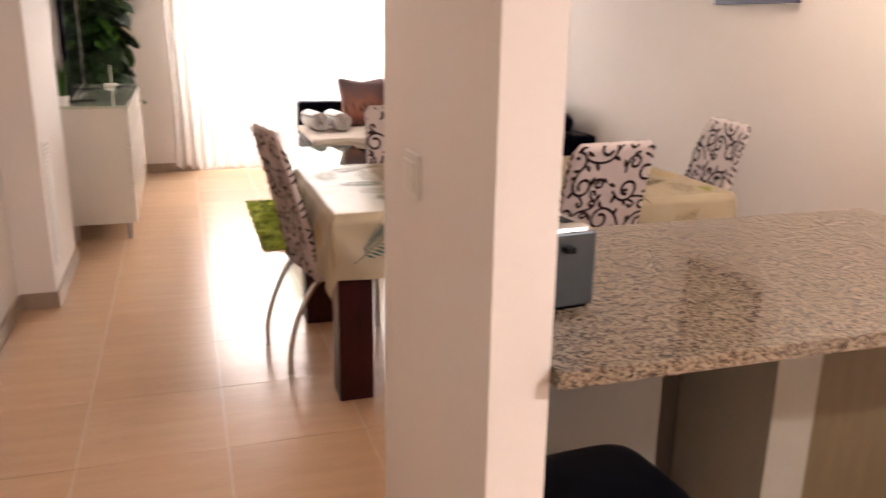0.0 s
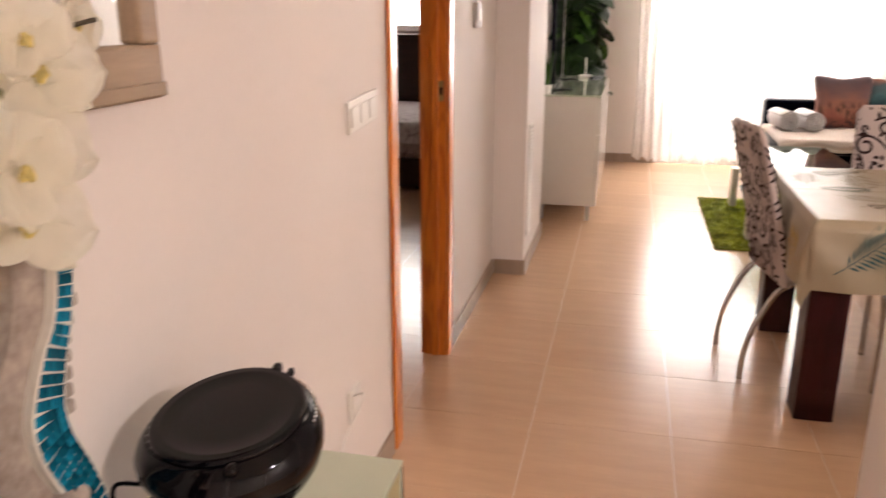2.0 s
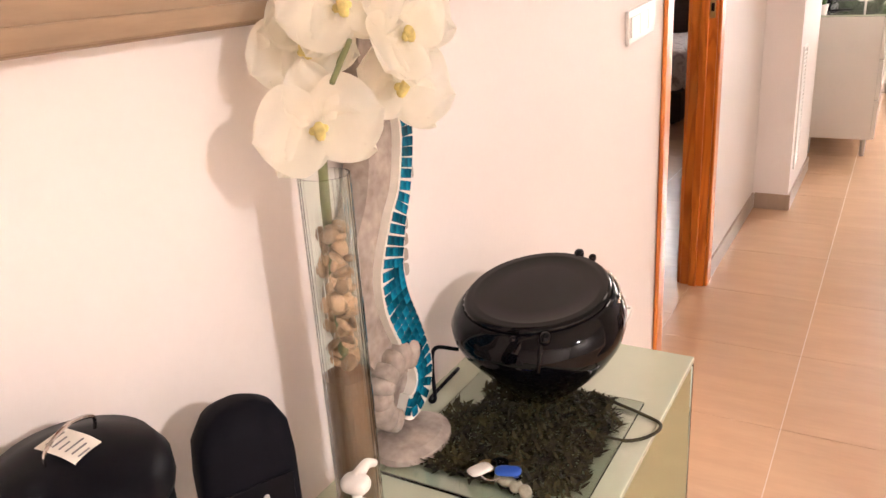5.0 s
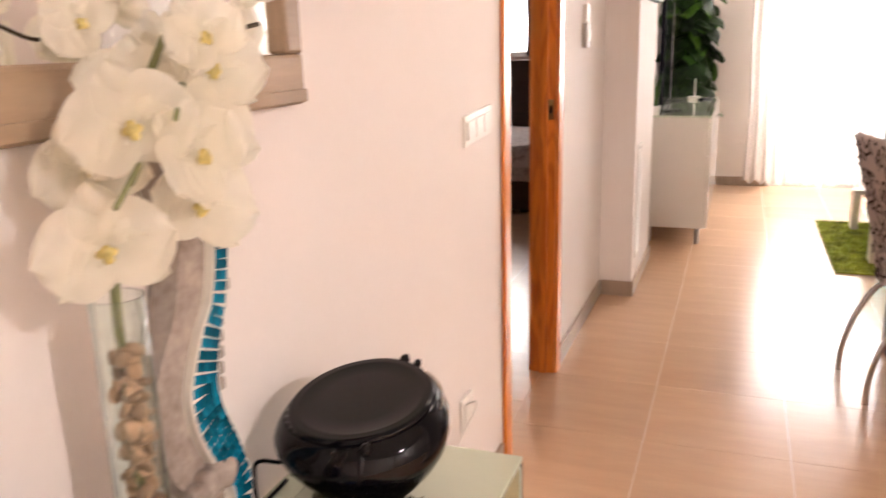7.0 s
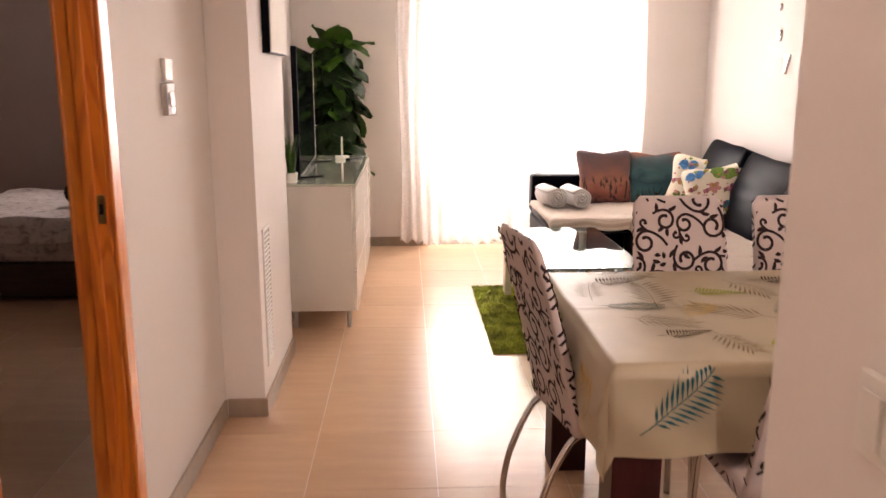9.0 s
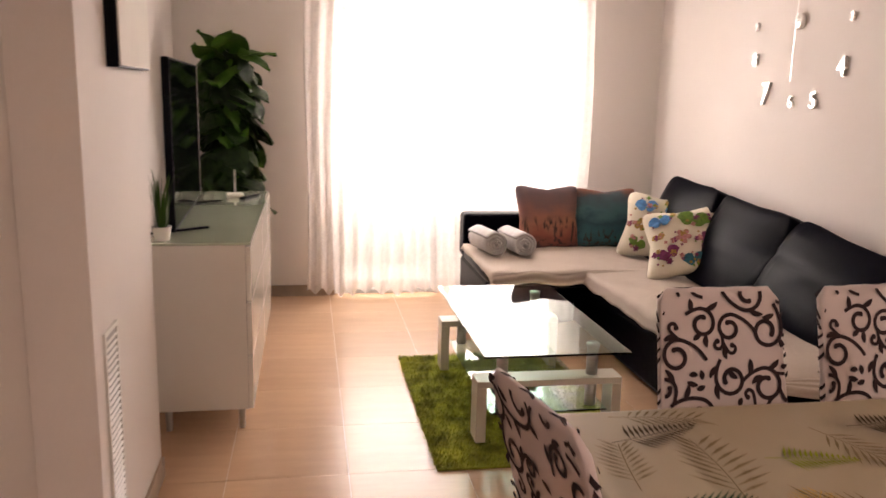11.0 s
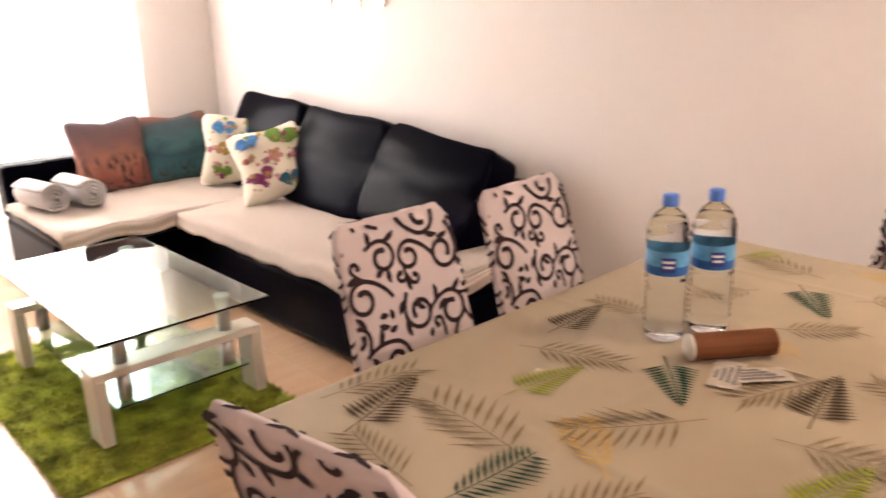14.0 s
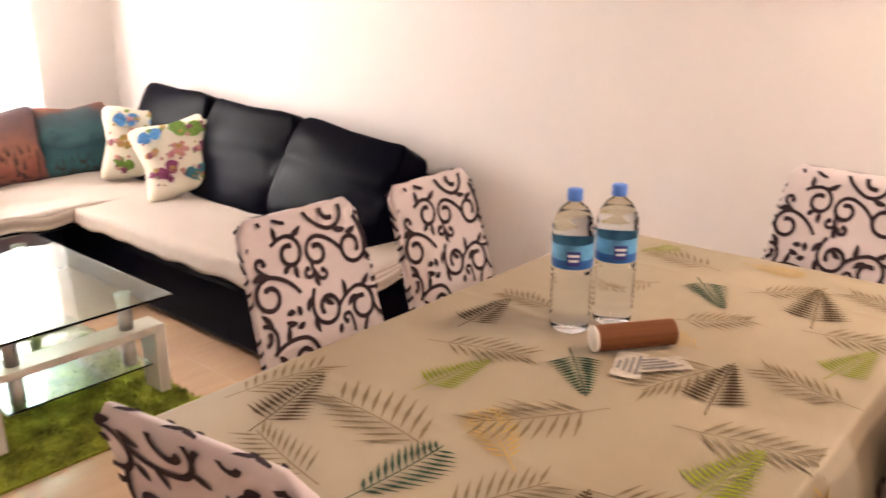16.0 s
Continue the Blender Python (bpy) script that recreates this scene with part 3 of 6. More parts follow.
# ---- lamps overhead, all out of view; the hall one is added fill ----
for nm, x, y in (("kitchen", 2.2, -0.5), ("dining", 2.4, 2.3), ("hall", 0.1, 2.1)):
    lp = thing("ceiling_lamp", "unseen round opal glass ceiling lamp, switched on", "ceiling lamp")
    bm = bmesh.new()
    lathe(bm, [(0.19, 2.499), (0.19, 2.475), (0.165, 2.47)], 32, (x, y))
    part("lamp_base", bm, PLASTIC, lp)
    bm = bmesh.new()
    lathe(bm, [(0.16, 2.4745), (0.15, 2.45), (0.10, 2.432), (0.0, 2.426)], 32, (x, y))
    part("lamp_shade", bm, LAMPGLASS, lp, smooth=True)


# ---- hallway ----
def plate(name, label, category, y0, y1, z0, z1, x, sign, rockers, axis="x"):
    t = thing(name, label, category)
    a, b = sorted((x, x + sign * 0.010))
    part("plate", boxes((a, b, y0, y1, z0, z1), bevel=0.003), PLASTIC, t)
    n, w = rockers, (y1 - y0 - 0.02) / max(rockers, 1)
    for k in range(n):
        p0 = y0 + 0.01 + k * w
        a, b = sorted((x + sign * 0.0102, x + sign * 0.015))
        part("rocker", boxes((a, b, p0 + 0.003, p0 + w - 0.003, z0 + 0.017, z1 - 0.017), bevel=0.0015), PLASTIC, t)
    return t


sw = plate("light_switch", "white plastic triple light switch on the wall", "light switch", 1.895, 2.135, 1.125, 1.21, LW, 1, 3)
sw.matrix_basis = Matrix.Translation((0, 2.015, 1.172)) @ pose(0, 0, 0, 3.5, 0, 0) @ Matrix.Translation((0, -2.015, -1.168))
plate("light_switch", "white plastic double light switch on the wall end", "light switch", 1.53, 1.635, 1.08, 1.175, 0.63, -1, 2)
sock = plate("wall_socket", "white plastic wall socket near the floor", "wall socket", 1.83, 1.92, 0.32, 0.42, LW, 1, 1)
th = thing("thermostat", "white and grey wall thermostat with clear upper cover", "thermostat")
part("body", boxes((LW, LW + 0.022, 3.60, 3.69, 1.36, 1.47), bevel=0.004), SILVERP, th)
part("cover", boxes((LW, LW + 0.016, 3.62, 3.69, 1.476, 1.55), bevel=0.003), PLASTIC, th, "pale plastic cover")
part("dial", boxes((LW + 0.0222, LW + 0.026, 3.62, 3.67, 1.39, 1.44), bevel=0.001), PLASTIC, th)

vent = thing("wall_vent", "tall white slatted air vent grille in the pilaster", "vent")
part("frame", boxes((PX, PX + 0.008, 4.32, 4.335, 0.20, 0.835), (PX, PX + 0.008, 4.465, 4.48, 0.20, 0.835), (PX, PX + 0.008, 4.335, 4.465, 0.20, 0.215), (PX, PX + 0.008, 4.335, 4.465, 0.82, 0.835)), PLASTIC, vent)
part("backing", boxes((PX, PX + 0.002, 4.335, 4.465, 0.215, 0.82)), SILVERP, vent)
slat = mesh_of("slat", boxes((-0.004, 0.004, -0.064, 0.064, -0.0015, 0.0015)), PLASTIC)
for k in range(28):
    piece("slat", slat, vent, pose(PX + 0.006, 4.40, 0.23 + 0.021 * k, 0, 35, 0))

canvas = thing("wall_canvas", "white canvas in a black-edged frame on the pilaster", "picture")
part("frame", boxes((PX, PX + 0.035, 4.555, 5.03, 1.60, 2.25)), BLACKP, canvas)
part("canvas", boxes((PX + 0.0352, PX + 0.040, 4.565, 5.02, 1.606, 2.244)), mat("canvas_white", (0.85, 0.81, 0.74), 0.8, vary=0.04, fine=200), canvas, "pale blank canvas face")

# console with glass top
CT = 0.70
console = thing("glass_console", "glass console table with pale green top against the wall", "console table")
part("top", boxes((LW + 0.012, -0.312, -0.35, 1.10, CT - 0.012, CT), bevel=0.002), FROST, console, "pale green glass top")
part("end_panel", boxes((LW + 0.012, -0.312, 1.088, 1.10, 0.0, CT - 0.0125), bevel=0.002), GREENGLASS, console)
part("end_panel", boxes((LW + 0.012, -0.312, -0.35, -0.338, 0.0, CT - 0.0125), bevel=0.002), GREENGLASS, console)
part("shelf", boxes((LW + 0.03, -0.33, -0.337, 1.087, 0.33, 0.342), bevel=0.002), GREENGLASS, console)

# mirror with oak frame
MY0, MY1, MZ0, MZ1 = -0.35, 1.04, 1.305, 2.05
mir = thing("wall_mirror", "large wall mirror in a wide pale oak frame", "mirror")
fw = 0.078
for rows in ((MY0, MY1, MZ0, MZ0 + fw), (MY0, MY1, MZ1 - fw, MZ1), (MY0, MY0 + fw, MZ0 + fw, MZ1 - fw), (MY1 - 0.05, MY1, MZ0 + fw, MZ1 - fw)):
    part("frame", boxes((LW + 0.002, LW + 0.03, *rows), bevel=0.006), OAK, mir)
part("lip", boxes((LW + 0.030, LW + 0.036, MY0 + 0.004, MY1 - 0.004, MZ0 + 0.004, MZ0 + 0.024), bevel=0.002), OAK, mir)
part("mirror_glass", boxes((LW + 0.004, LW + 0.012, MY0 + fw - 0.01, MY1 - 0.045, MZ0 + fw - 0.01, MZ1 - fw + 0.01)), MIRROR, mir)
sign = thing("red_sign", "red sign with white capitals on the mirror frame", "sign")
part("plate", boxes((LW + 0.0305, LW + 0.0325, 0.18, 0.392, 1.373, 1.452)), RED, sign)
lettering("lettering", "EXTINTOR", 0.042, Matrix.Translation((LW + 0.0327, 0.286, 1.414)) @ pose(0, 0, 0, 90, 0, 90), WHITEINK, sign, 0.0005)

# tall glass vase with shells and artificial orchid
VX, VY = -0.575, 0.495
vase = thing("glass_vase", "tall clear glass cylinder vase with sand and shells", "vase")
bm = bmesh.new()
lathe(bm, [(0.0, CT), (0.028, CT), (0.028, CT + 0.455), (0.026, CT + 0.455), (0.026, CT + 0.008), (0.0, CT + 0.008)], 32, (VX, VY))
part("glass", bm, GLASS, vase, smooth=False)
bm = bmesh.new()
lathe(bm, [(0.0, CT + 0.009), (0.0255, CT + 0.009), (0.0255, CT + 0.220), (0.018, CT + 0.226), (0.0, CT + 0.23)], 24, (VX, VY))
part("sand", bm, SAND, vase)
shell_bm = bmesh.new()
pillow_shape(shell_bm, 0.021, 0.017, 0.008, 0.8, 0.8, 10, 6, crumple=0.002)
shell = mesh_of("shell", shell_bm, SHELL, True)
rnd = random.Random(4)
for k in range(84):
    a, r = rnd.uniform(0, 6.28), rnd.uniform(0.006, 0.0145)
    piece("shell", shell, vase, pose(VX + r * math.cos(a), VY + r * math.sin(a), CT + 0.234 + 0.165 * k / 84, rnd.uniform(0, 180), rnd.uniform(0, 180), rnd.uniform(0, 360)))


def petal_bm(length, width, cup, round_end=True):
    def place(u, v):
        r = v ** 0.85
        s = math.sin(math.pi * min(1, 0.10 + 0.9 * v) ** 0.75) ** 0.62
        x = (u - 0.5) * 2
        return (x * width / 2 * s * 1.05, length * r, cup * (x * x * 0.8 * s + 1.1 * v * v) + 0.004 * math.sin(9 * u + 5 * v))
    return sheet(bmesh.new(), place, 10, 9)


petal_wide = mesh_of("petal", petal_bm(0.056, 0.074, 0.012), PETAL, True)
petal_slim = mesh_of("petal", petal_bm(0.055, 0.046, 0.010), PETAL, True)
lipbm = bmesh.new()
pillow_shape(lipbm, 0.010, 0.020, 0.010, 0.8, 0.8, 10, 6, m=pose(0, -0.006, 0.006, 35))
pillow_shape(lipbm, 0.018, 0.009, 0.006, 0.8, 0.8, 10, 6, m=pose(0, -0.005, 0.003, 15))
lip = mesh_of("lip", lipbm, YOLK, True)
bud_bm = bmesh.new()
pillow_shape(bud_bm, 0.018, 0.026, 0.018, 0.9, 0.8, 10, 8)
bud = mesh_of("bud", bud_bm, PETAL, True)

orchid = thing("orchid_spray", "artificial white orchid spray with yellow centres standing in the vase", "artificial orchid")
main = smooth_line([(VX, VY, CT + 0.24), (VX, VY, CT + 0.46), (VX + 0.01, VY + 0.02, 1.28), (VX + 0.03, VY + 0.09, 1.42), (VX + 0.05, VY + 0.17, 1.50), (VX + 0.06, VY + 0.26, 1.49)])
bm = bmesh.new()
tube(bm, main, lambda t: 0.0058 - 0.003 * t, 8)
TWIG = mat("green_stem", (0.22, 0.24, 0.10), 0.5, vary=0.2)
part("stem", bm, TWIG, orchid, smooth=True)
for pts in ([(VX + 0.01, VY + 0.03, 1.31), (VX + 0.05, VY + 0.07, 1.36), (VX + 0.08, VY + 0.02, 1.33)], [(VX + 0.03, VY + 0.10, 1.43), (VX + 0.03, VY + 0.16, 1.41), (VX + 0.05, VY + 0.22, 1.42)], [(VX, VY + 0.02, 1.24), (VX + 0.05, VY + 0.0, 1.29), (VX + 0.07, VY - 0.06, 1.26)]):
    bm = bmesh.new()
    tube(bm, smooth_line(pts), 0.0028, 6)
    part("twig", bm, STEM if pts[0][2] > 1.4 else TWIG, orchid, smooth=True)
# centre, the way it faces (yaw from +x towards +y, lift), size
for x, y, z, yaw, lift, s, roll in ((-0.555, 0.468, 1.215, -42, 2, 1.12, 8), (-0.525, 0.575, 1.238, -20, 6, 1.08, -20), (-0.54, 0.505, 1.325, -48, 14, 1.1, 14), (-0.50, 0.545, 1.292, -15, 20, 1.0, 40),
                                    (-0.53, 0.625, 1.375, -30, 10, 1.0, -8), (-0.56, 0.60, 1.30, 35, 0, 1.0, 20), (-0.545, 0.70, 1.415, 10, 5, 0.95, 5), (-0.58, 0.555, 1.36, -70, 25, 0.9, 0),
                                    (-0.50, 0.655, 1.46, -20, 30, 0.95, 15), (-0.585, 0.76, 1.45, 40, 10, 0.9, -10), (-0.60, 0.52, 1.29, 180, 10, 0.9, 10), (-0.60, 0.64, 1.40, 180, 10, 0.9, 30), (-0.585, 0.50, 1.285, -60, 8, 1.0, 25), (-0.52, 0.60, 1.315, -5, 12, 1.0, -35), (-0.50, 0.575, 1.405, -40, 22, 1.0, 30), (-0.60, 0.52, 1.42, -50, 20, 0.9, 60), (-0.53, 0.60, 1.50, -35, 15, 0.95, 0)):
    f = new("flower")
    f.parent = orchid
    f.matrix_local = Matrix.Translation((x, y, z)) @ pose(0, 0, 0, 0, 0, yaw) @ pose(0, 0, 0, 0, 90 - lift, 0) @ pose(0, 0, 0, 0, 0, 90 + roll) @ Matrix.Scale(s * (0.8 if z > 1.39 else 1.04), 4)
    for ang in (90, -90):
        piece("petal", petal_wide, f, pose(0, 0, 0.002, 0, 0, ang))
    for ang in (0, 128, -128):
        piece("petal", petal_slim, f, pose(0, 0, -0.002, 0, 0, ang))
    piece("lip", lip, f, pose(0, 0, 0.003))
for x, y, z in ((-0.525, 0.74, 1.50), (-0.51, 0.80, 1.475), (-0.54, 0.655, 1.335)):
    piece("bud", bud, orchid, pose(x, y, z, rnd.uniform(0, 90), rnd.uniform(0, 90), 0))

# seahorse figure of driftwood and mosaic
sea = thing("seahorse_figure", "tall whitewashed seahorse figure with a teal mosaic band", "ornament")
SX = -0.645


def ribbon_solid(bm, rows, x0, x1):
    """An upright board whose outline is given by rows of height, left and right edge."""
    prev = None
    for z, a, b in rows:
        q = [bm.verts.new((x0, a, z)), bm.verts.new((x0, b, z)), bm.verts.new((x1, b, z)), bm.verts.new((x1, a, z))]
        if prev:
            for k in range(4):
                bm.faces.new((prev[k], prev[(k + 1) % 4], q[(k + 1) % 4], q[k]))
        else:
            bm.faces.new(q)
        prev = q
    bm.faces.new(prev)
    return bm


# the mosaic band: width across, middle and height of its middle line, from the head down to the curl
BAND = smooth_line([(0.011, 0.719, 1.25), (0.011, 0.730, 1.19), (0.012, 0.735, 1.141), (0.0125, 0.720, 1.075), (0.017, 0.698, 1.034), (0.022, 0.680, 0.989), (0.025, 0.675, 0.96), (0.026, 0.683, 0.919), (0.025, 0.708, 0.865), (0.02, 0.731, 0.815), (0.0185, 0.734, 0.785), (0.018, 0.722, 0.763), (0.015, 0.699, 0.752), (0.012, 0.682, 0.76)], 20)


def body_edge(z):
    """The mosaic band's middle line and half width at a height."""
    row = min(BAND[:180], key=lambda p: abs(p[2] - z))
    return row[1], row[0]


def band_solid(bm, extra, x0, x1):
    """A board that follows the band, wider by extra on both sides."""
    prev = None
    for k, p in enumerate(BAND):
        a, b = BAND[max(k - 1, 0)], BAND[min(k + 1, len(BAND) - 1)]
        d = Vector((b[1] - a[1], b[2] - a[2])).normalized() * (p[0] + extra)
        q = [bm.verts.new((x, p[1] + s * d.y, p[2] - s * d.x)) for x, s in ((x0, -1), (x0, 1), (x1, 1), (x1, -1))]
        for i in range(4) if prev else ():
            bm.faces.new((prev[i], prev[(i + 1) % 4], q[(i + 1) % 4], q[i]))
        if k in (0, len(BAND) - 1):
            bm.faces.new(q)
        prev = q
    return bm


bm = bmesh.new()
lathe(bm, [(0.0, 0), (0.060, 0), (0.066, 0.010), (0.064, 0.024), (0.050, 0.036), (0.0, 0.040)], 24, m=Matrix.Translation((-0.618, 0.682, CT)) @ Matrix.Diagonal((0.80, 1.05, 0.62, 1)))
part("base", bm, STONE, sea, "rounded driftwood foot")
rows = []
for k in range(25):
    z = 0.80 + 0.49 * k / 24
    mid, half = body_edge(z)
    wide = np.interp(z, (0.78, 0.86, 0.95, 1.05, 1.20, 1.30), (0.07, 0.085, 0.08, 0.075, 0.07, 0.05))
    rows.append((z, mid - half - float(wide) * 0.8, mid + half * 0.6))
part("body", ribbon_solid(bmesh.new(), rows, SX - 0.03, SX + 0.010), STONE, sea)
bm = bmesh.new()
lathe(bm, [(0.0, -0.034), (1.0, -0.034), (1.06, -0.016), (0.98, 0.004), (0.0, 0.008)], 32, m=Matrix.Translation((SX, 0.693, 0.788)) @ pose(0, 0, 0, 0, 90, 0) @ Matrix.Diagonal((0.052, 0.070, 1, 1)))
part("curl", bm, STONE, sea, smooth=True)
for k in range(9):
    a = radians(62 + 22 * k)
    bm = bmesh.new()
    pillow_shape(bm, 0.034, 0.026, 0.044 - 0.001 * k, 0.6, 0.6, 10, 6, m=pose(SX + 0.018, 0.676 + 0.052 * math.cos(a), 0.796 + 0.045 * math.sin(a), math.degrees(a) - 90))
    part("tail_segment", bm, STONE, sea, smooth=True)
for k in range(7):
    z = 0.945 + 0.022 * k
    mid, half = body_edge(z)
    part("fin", boxes((SX - 0.006, SX + 0.014, mid + half + 0.006, mid + half + 0.030 + 0.004 * math.sin(k), z, z + 0.018), bevel=0.004), STONE, sea)
part("grout_band", band_solid(bmesh.new(), 0.0045, SX - 0.005, SX + 0.0225), PAPER, sea, "white grout behind the mosaic")
tess = mesh_of("mosaic_tile", boxes((0.001, 0.0045, -0.0060, 0.0060, -0.0063, 0.0063), bevel=0.0006), TEAL)
reach, last = 0.0, None
for k in range(len(BAND) - 1):
    p, q = BAND[k], BAND[k + 1]
    reach += math.hypot(q[1] - p[1], q[2] - p[2])
    if reach < 0.0134:
        continue
    reach = 0.0
    d = Vector((q[1] - p[1], q[2] - p[2])).normalized()
    n = max(2, round(2 * p[0] / 0.013))
    for j in range(n):
        o = p[0] * ((2 * j + 1) / n - 1)
        piece("mosaic_tile", tess, sea, pose(SX + 0.0205, p[1] + o * d.y, p[2] - o * d.x, math.degrees(math.atan2(d.x, -d.y))) @ Matrix.Diagonal((1, 2 * p[0] / n / 0.0128, 1, 1)))

# black diffuser on the console
dif = thing("oil_diffuser", "glossy black egg-shaped aroma diffuser with sloped lid", "diffuser", pose(-0.495, 0.872, CT, 0, 0, 8))


def slant(bm):
    """Tips the upper half, so that the lid slopes, and draws it out to a soft point on one side."""
    for v in bm.verts:
        k = min(1.0, max(0.0, (v.co.z - 0.07) / 0.11))
        a = (math.degrees(math.atan2(v.co.y, v.co.x)) - 205 + 180) % 360 - 180
        grow = 1 + 0.10 * k * math.exp(-(a / 38) ** 2) - 0.03 * k * math.exp(-(abs(a) - 90) ** 2 / 900)
        v.co.x, v.co.y = v.co.x * grow, v.co.y * grow
        v.co.z += k * (0.20 * v.co.y + 0.05 * v.co.x)
    return bm


bm = bmesh.new()
lathe(bm, [(0.0, 0.0), (0.022, 0.0), (0.026, 0.006), (0.040, 0.018), (0.064, 0.038), (0.088, 0.062), (0.107, 0.086), (0.121, 0.110), (0.127, 0.132), (0.127, 0.150), (0.119, 0.168), (0.111, 0.178), (0.1075, 0.182)], 48)
part("body", slant(bm), BLACKG, dif, smooth=True)
bm = bmesh.new()
lathe(bm, [(0.1070, 0.1822), (0.103, 0.188), (0.099, 0.190), (0.0955, 0.1885), (0.092, 0.1905), (0.088, 0.189), (0.06, 0.1895), (0.03, 0.190), (0.0, 0.190)], 48)
part("lid", slant(bm), BLACKG, dif, smooth=True)
for a, r, z, sz in ((70, 0.108, 0.186, 0.016), (58, 0.112, 0.184, 0.012), (-72, 0.114, 0.180, 0.018), (-95, 0.113, 0.180, 0.010)):
    bm = bmesh.new()
    pillow_shape(bm, sz, sz, sz, 0.8, 0.8, 12, 8, m=pose(r * math.cos(radians(a)), r * math.sin(radians(a)), z))
    part("stud", slant(bm), BLACKG, dif, smooth=True)
bm = bmesh.new()
for k in range(13):
    a = radians(0 + 4.2 * k)
    pillow_shape(bm, 0.005, 0.005, 0.004, 0.8, 0.8, 8, 6, m=pose(0.1165 * math.cos(a), 0.1165 * math.sin(a), 0.173))
part("vent_dot", slant(bm), CHROME, dif, smooth=True)
bm = bmesh.new()
tube(bm, smooth_line([(0.1085 * math.cos(radians(-75)), 0.1085 * math.sin(radians(-75)), 0.176), (0.124 * math.cos(radians(-76)), 0.124 * math.sin(radians(-76)), 0.152), (0.1275 * math.cos(radians(-77)), 0.1275 * math.sin(radians(-77)), 0.125)]), lambda t: 0.006 - 0.004 * t, 8)
part("clasp", slant(bm), BLACKG, dif, smooth=True)
cordbm = bmesh.new()
tube(cordbm, smooth_line([(-0.60, 0.80, 0.80), (-0.635, 0.79, 0.80), (-0.64, 0.785, 0.77), (-0.642, 0.79, 0.71), (-0.655, 0.80, CT + 0.004), (-0.66, 0.90, CT + 0.004)]), 0.0032, 8)
tagged(part("power_cord", cordbm, BLACKP, None, smooth=True), "thin black power cord of the diffuser", "cable")
cordbm = bmesh.new()
tube(cordbm, smooth_line([(-0.42, 0.905, CT + 0.010), (-0.385, 0.890, CT + 0.010), (-0.335, 0.880, CT + 0.005), (-0.309, 0.868, CT + 0.004), (-0.308, 0.845, CT + 0.004), (-0.325, 0.818, CT + 0.004), (-0.350, 0.803, CT + 0.005), (-0.40, 0.80, CT + 0.010)]), 0.0026, 8)
tagged(part("power_cord", cordbm, MOSS, None, smooth=True), "thin dark cord looped on the glass console", "cable")
cable = bmesh.new()
tube(cable, smooth_line([(LW + 0.008, 1.855, 0.40), (LW + 0.06, 1.80, 0.43), (LW + 0.02, 1.72, 0.30), (LW + 0.05, 1.5, 0.08), (LW + 0.03, 1.2, 0.02)]), 0.003, 8)
tagged(part("power_cord", cable, PLASTIC, None, smooth=True), "thin pale power cord hanging from the wall socket", "cable")

# planter bed seen through the glass, keys, speaker, pot, dispenser
moss = thing("moss_tray", "shallow glass tray of dark moss and twigs", "table decoration")
part("tray", boxes((-0.62, -0.345, 0.60, 0.915, CT + 0.0005, CT + 0.006), bevel=0.002), GLASS, moss)
bm = bmesh.new()
rnd = random.Random(8)
for k in range(4200):
    x, y = rnd.uniform(-0.61, -0.36), rnd.uniform(0.635, 0.905)
    if abs(x + 0.485) > 0.115 + 0.05 * noise.noise((x * 14, y * 14, 0)) - 0.5 * max(0, y - 0.86):
        continue
    l, a, b = rnd.uniform(0.008, 0.018), rnd.uniform(0, 6.28), rnd.uniform(0.1, 0.7)
    p, d = Vector((x, y, CT + 0.006)), Vector((math.cos(a) * math.cos(b), math.sin(a) * math.cos(b), math.sin(b)))
    s = d.cross((0, 0, 1)).normalized() * rnd.uniform(0.002, 0.0042)
    bm.faces.new([bm.verts.new(q) for q in (p - s, p + s, p + d * l * 0.6 + s * 0.7, p + d * l, p + d * l * 0.6 - s * 0.7)])
tagged(part("moss", bm, MOSS, moss), kind="stuff")
pebble = bmesh.new()
pillow_shape(pebble, 0.024, 0.018, 0.012, 0.85, 0.8, 10, 6)
pebble = mesh_of("pebble", pebble, PEBBLE, True)
for k in range(6):
    piece("pebble", pebble, moss, pose(rnd.uniform(-0.46, -0.40), rnd.uniform(0.60, 0.66), CT + 0.0115, 0, 0, rnd.uniform(0, 360)))

keys = thing("key_bunch", "bunch of keys with white and blue plastic tags", "keys")
ring = bmesh.new()
tube(ring, [(-0.470 + 0.014 * math.cos(a / 3), 0.640 + 0.014 * math.sin(a / 3), CT + 0.020) for a in range(19)], 0.0012, 6)
part("ring", ring, CHROME, keys)
for x, y, rz, mt in ((-0.483, 0.654, 30, BRASS), (-0.470, 0.665, -30, CHROME)):
    bm = bmesh.new()
    lathe(bm, [(0, 0), (0.013, 0), (0.013, 0.0025), (0, 0.0025)], 16)
    box(bm, 0.010, 0.045, -0.004, 0.004, 0, 0.0022)
    k = part("key", bm, mt, keys)
    k.matrix_local = pose(x, y, CT + 0.0185, 0, 0, rz)
for x, y, mt, rz in ((-0.487, 0.640, PLASTIC, 60), (-0.452, 0.652, BLUE, 20)):
    bm = bmesh.new()
    pillow_shape(bm, 0.036, 0.022, 0.006, 0.6, 0.7, 16, 6)
    k = part("key_tag", bm, mt, keys, smooth=True)
    k.matrix_local = pose(x, y, CT + 0.022, 0, 0, rz)

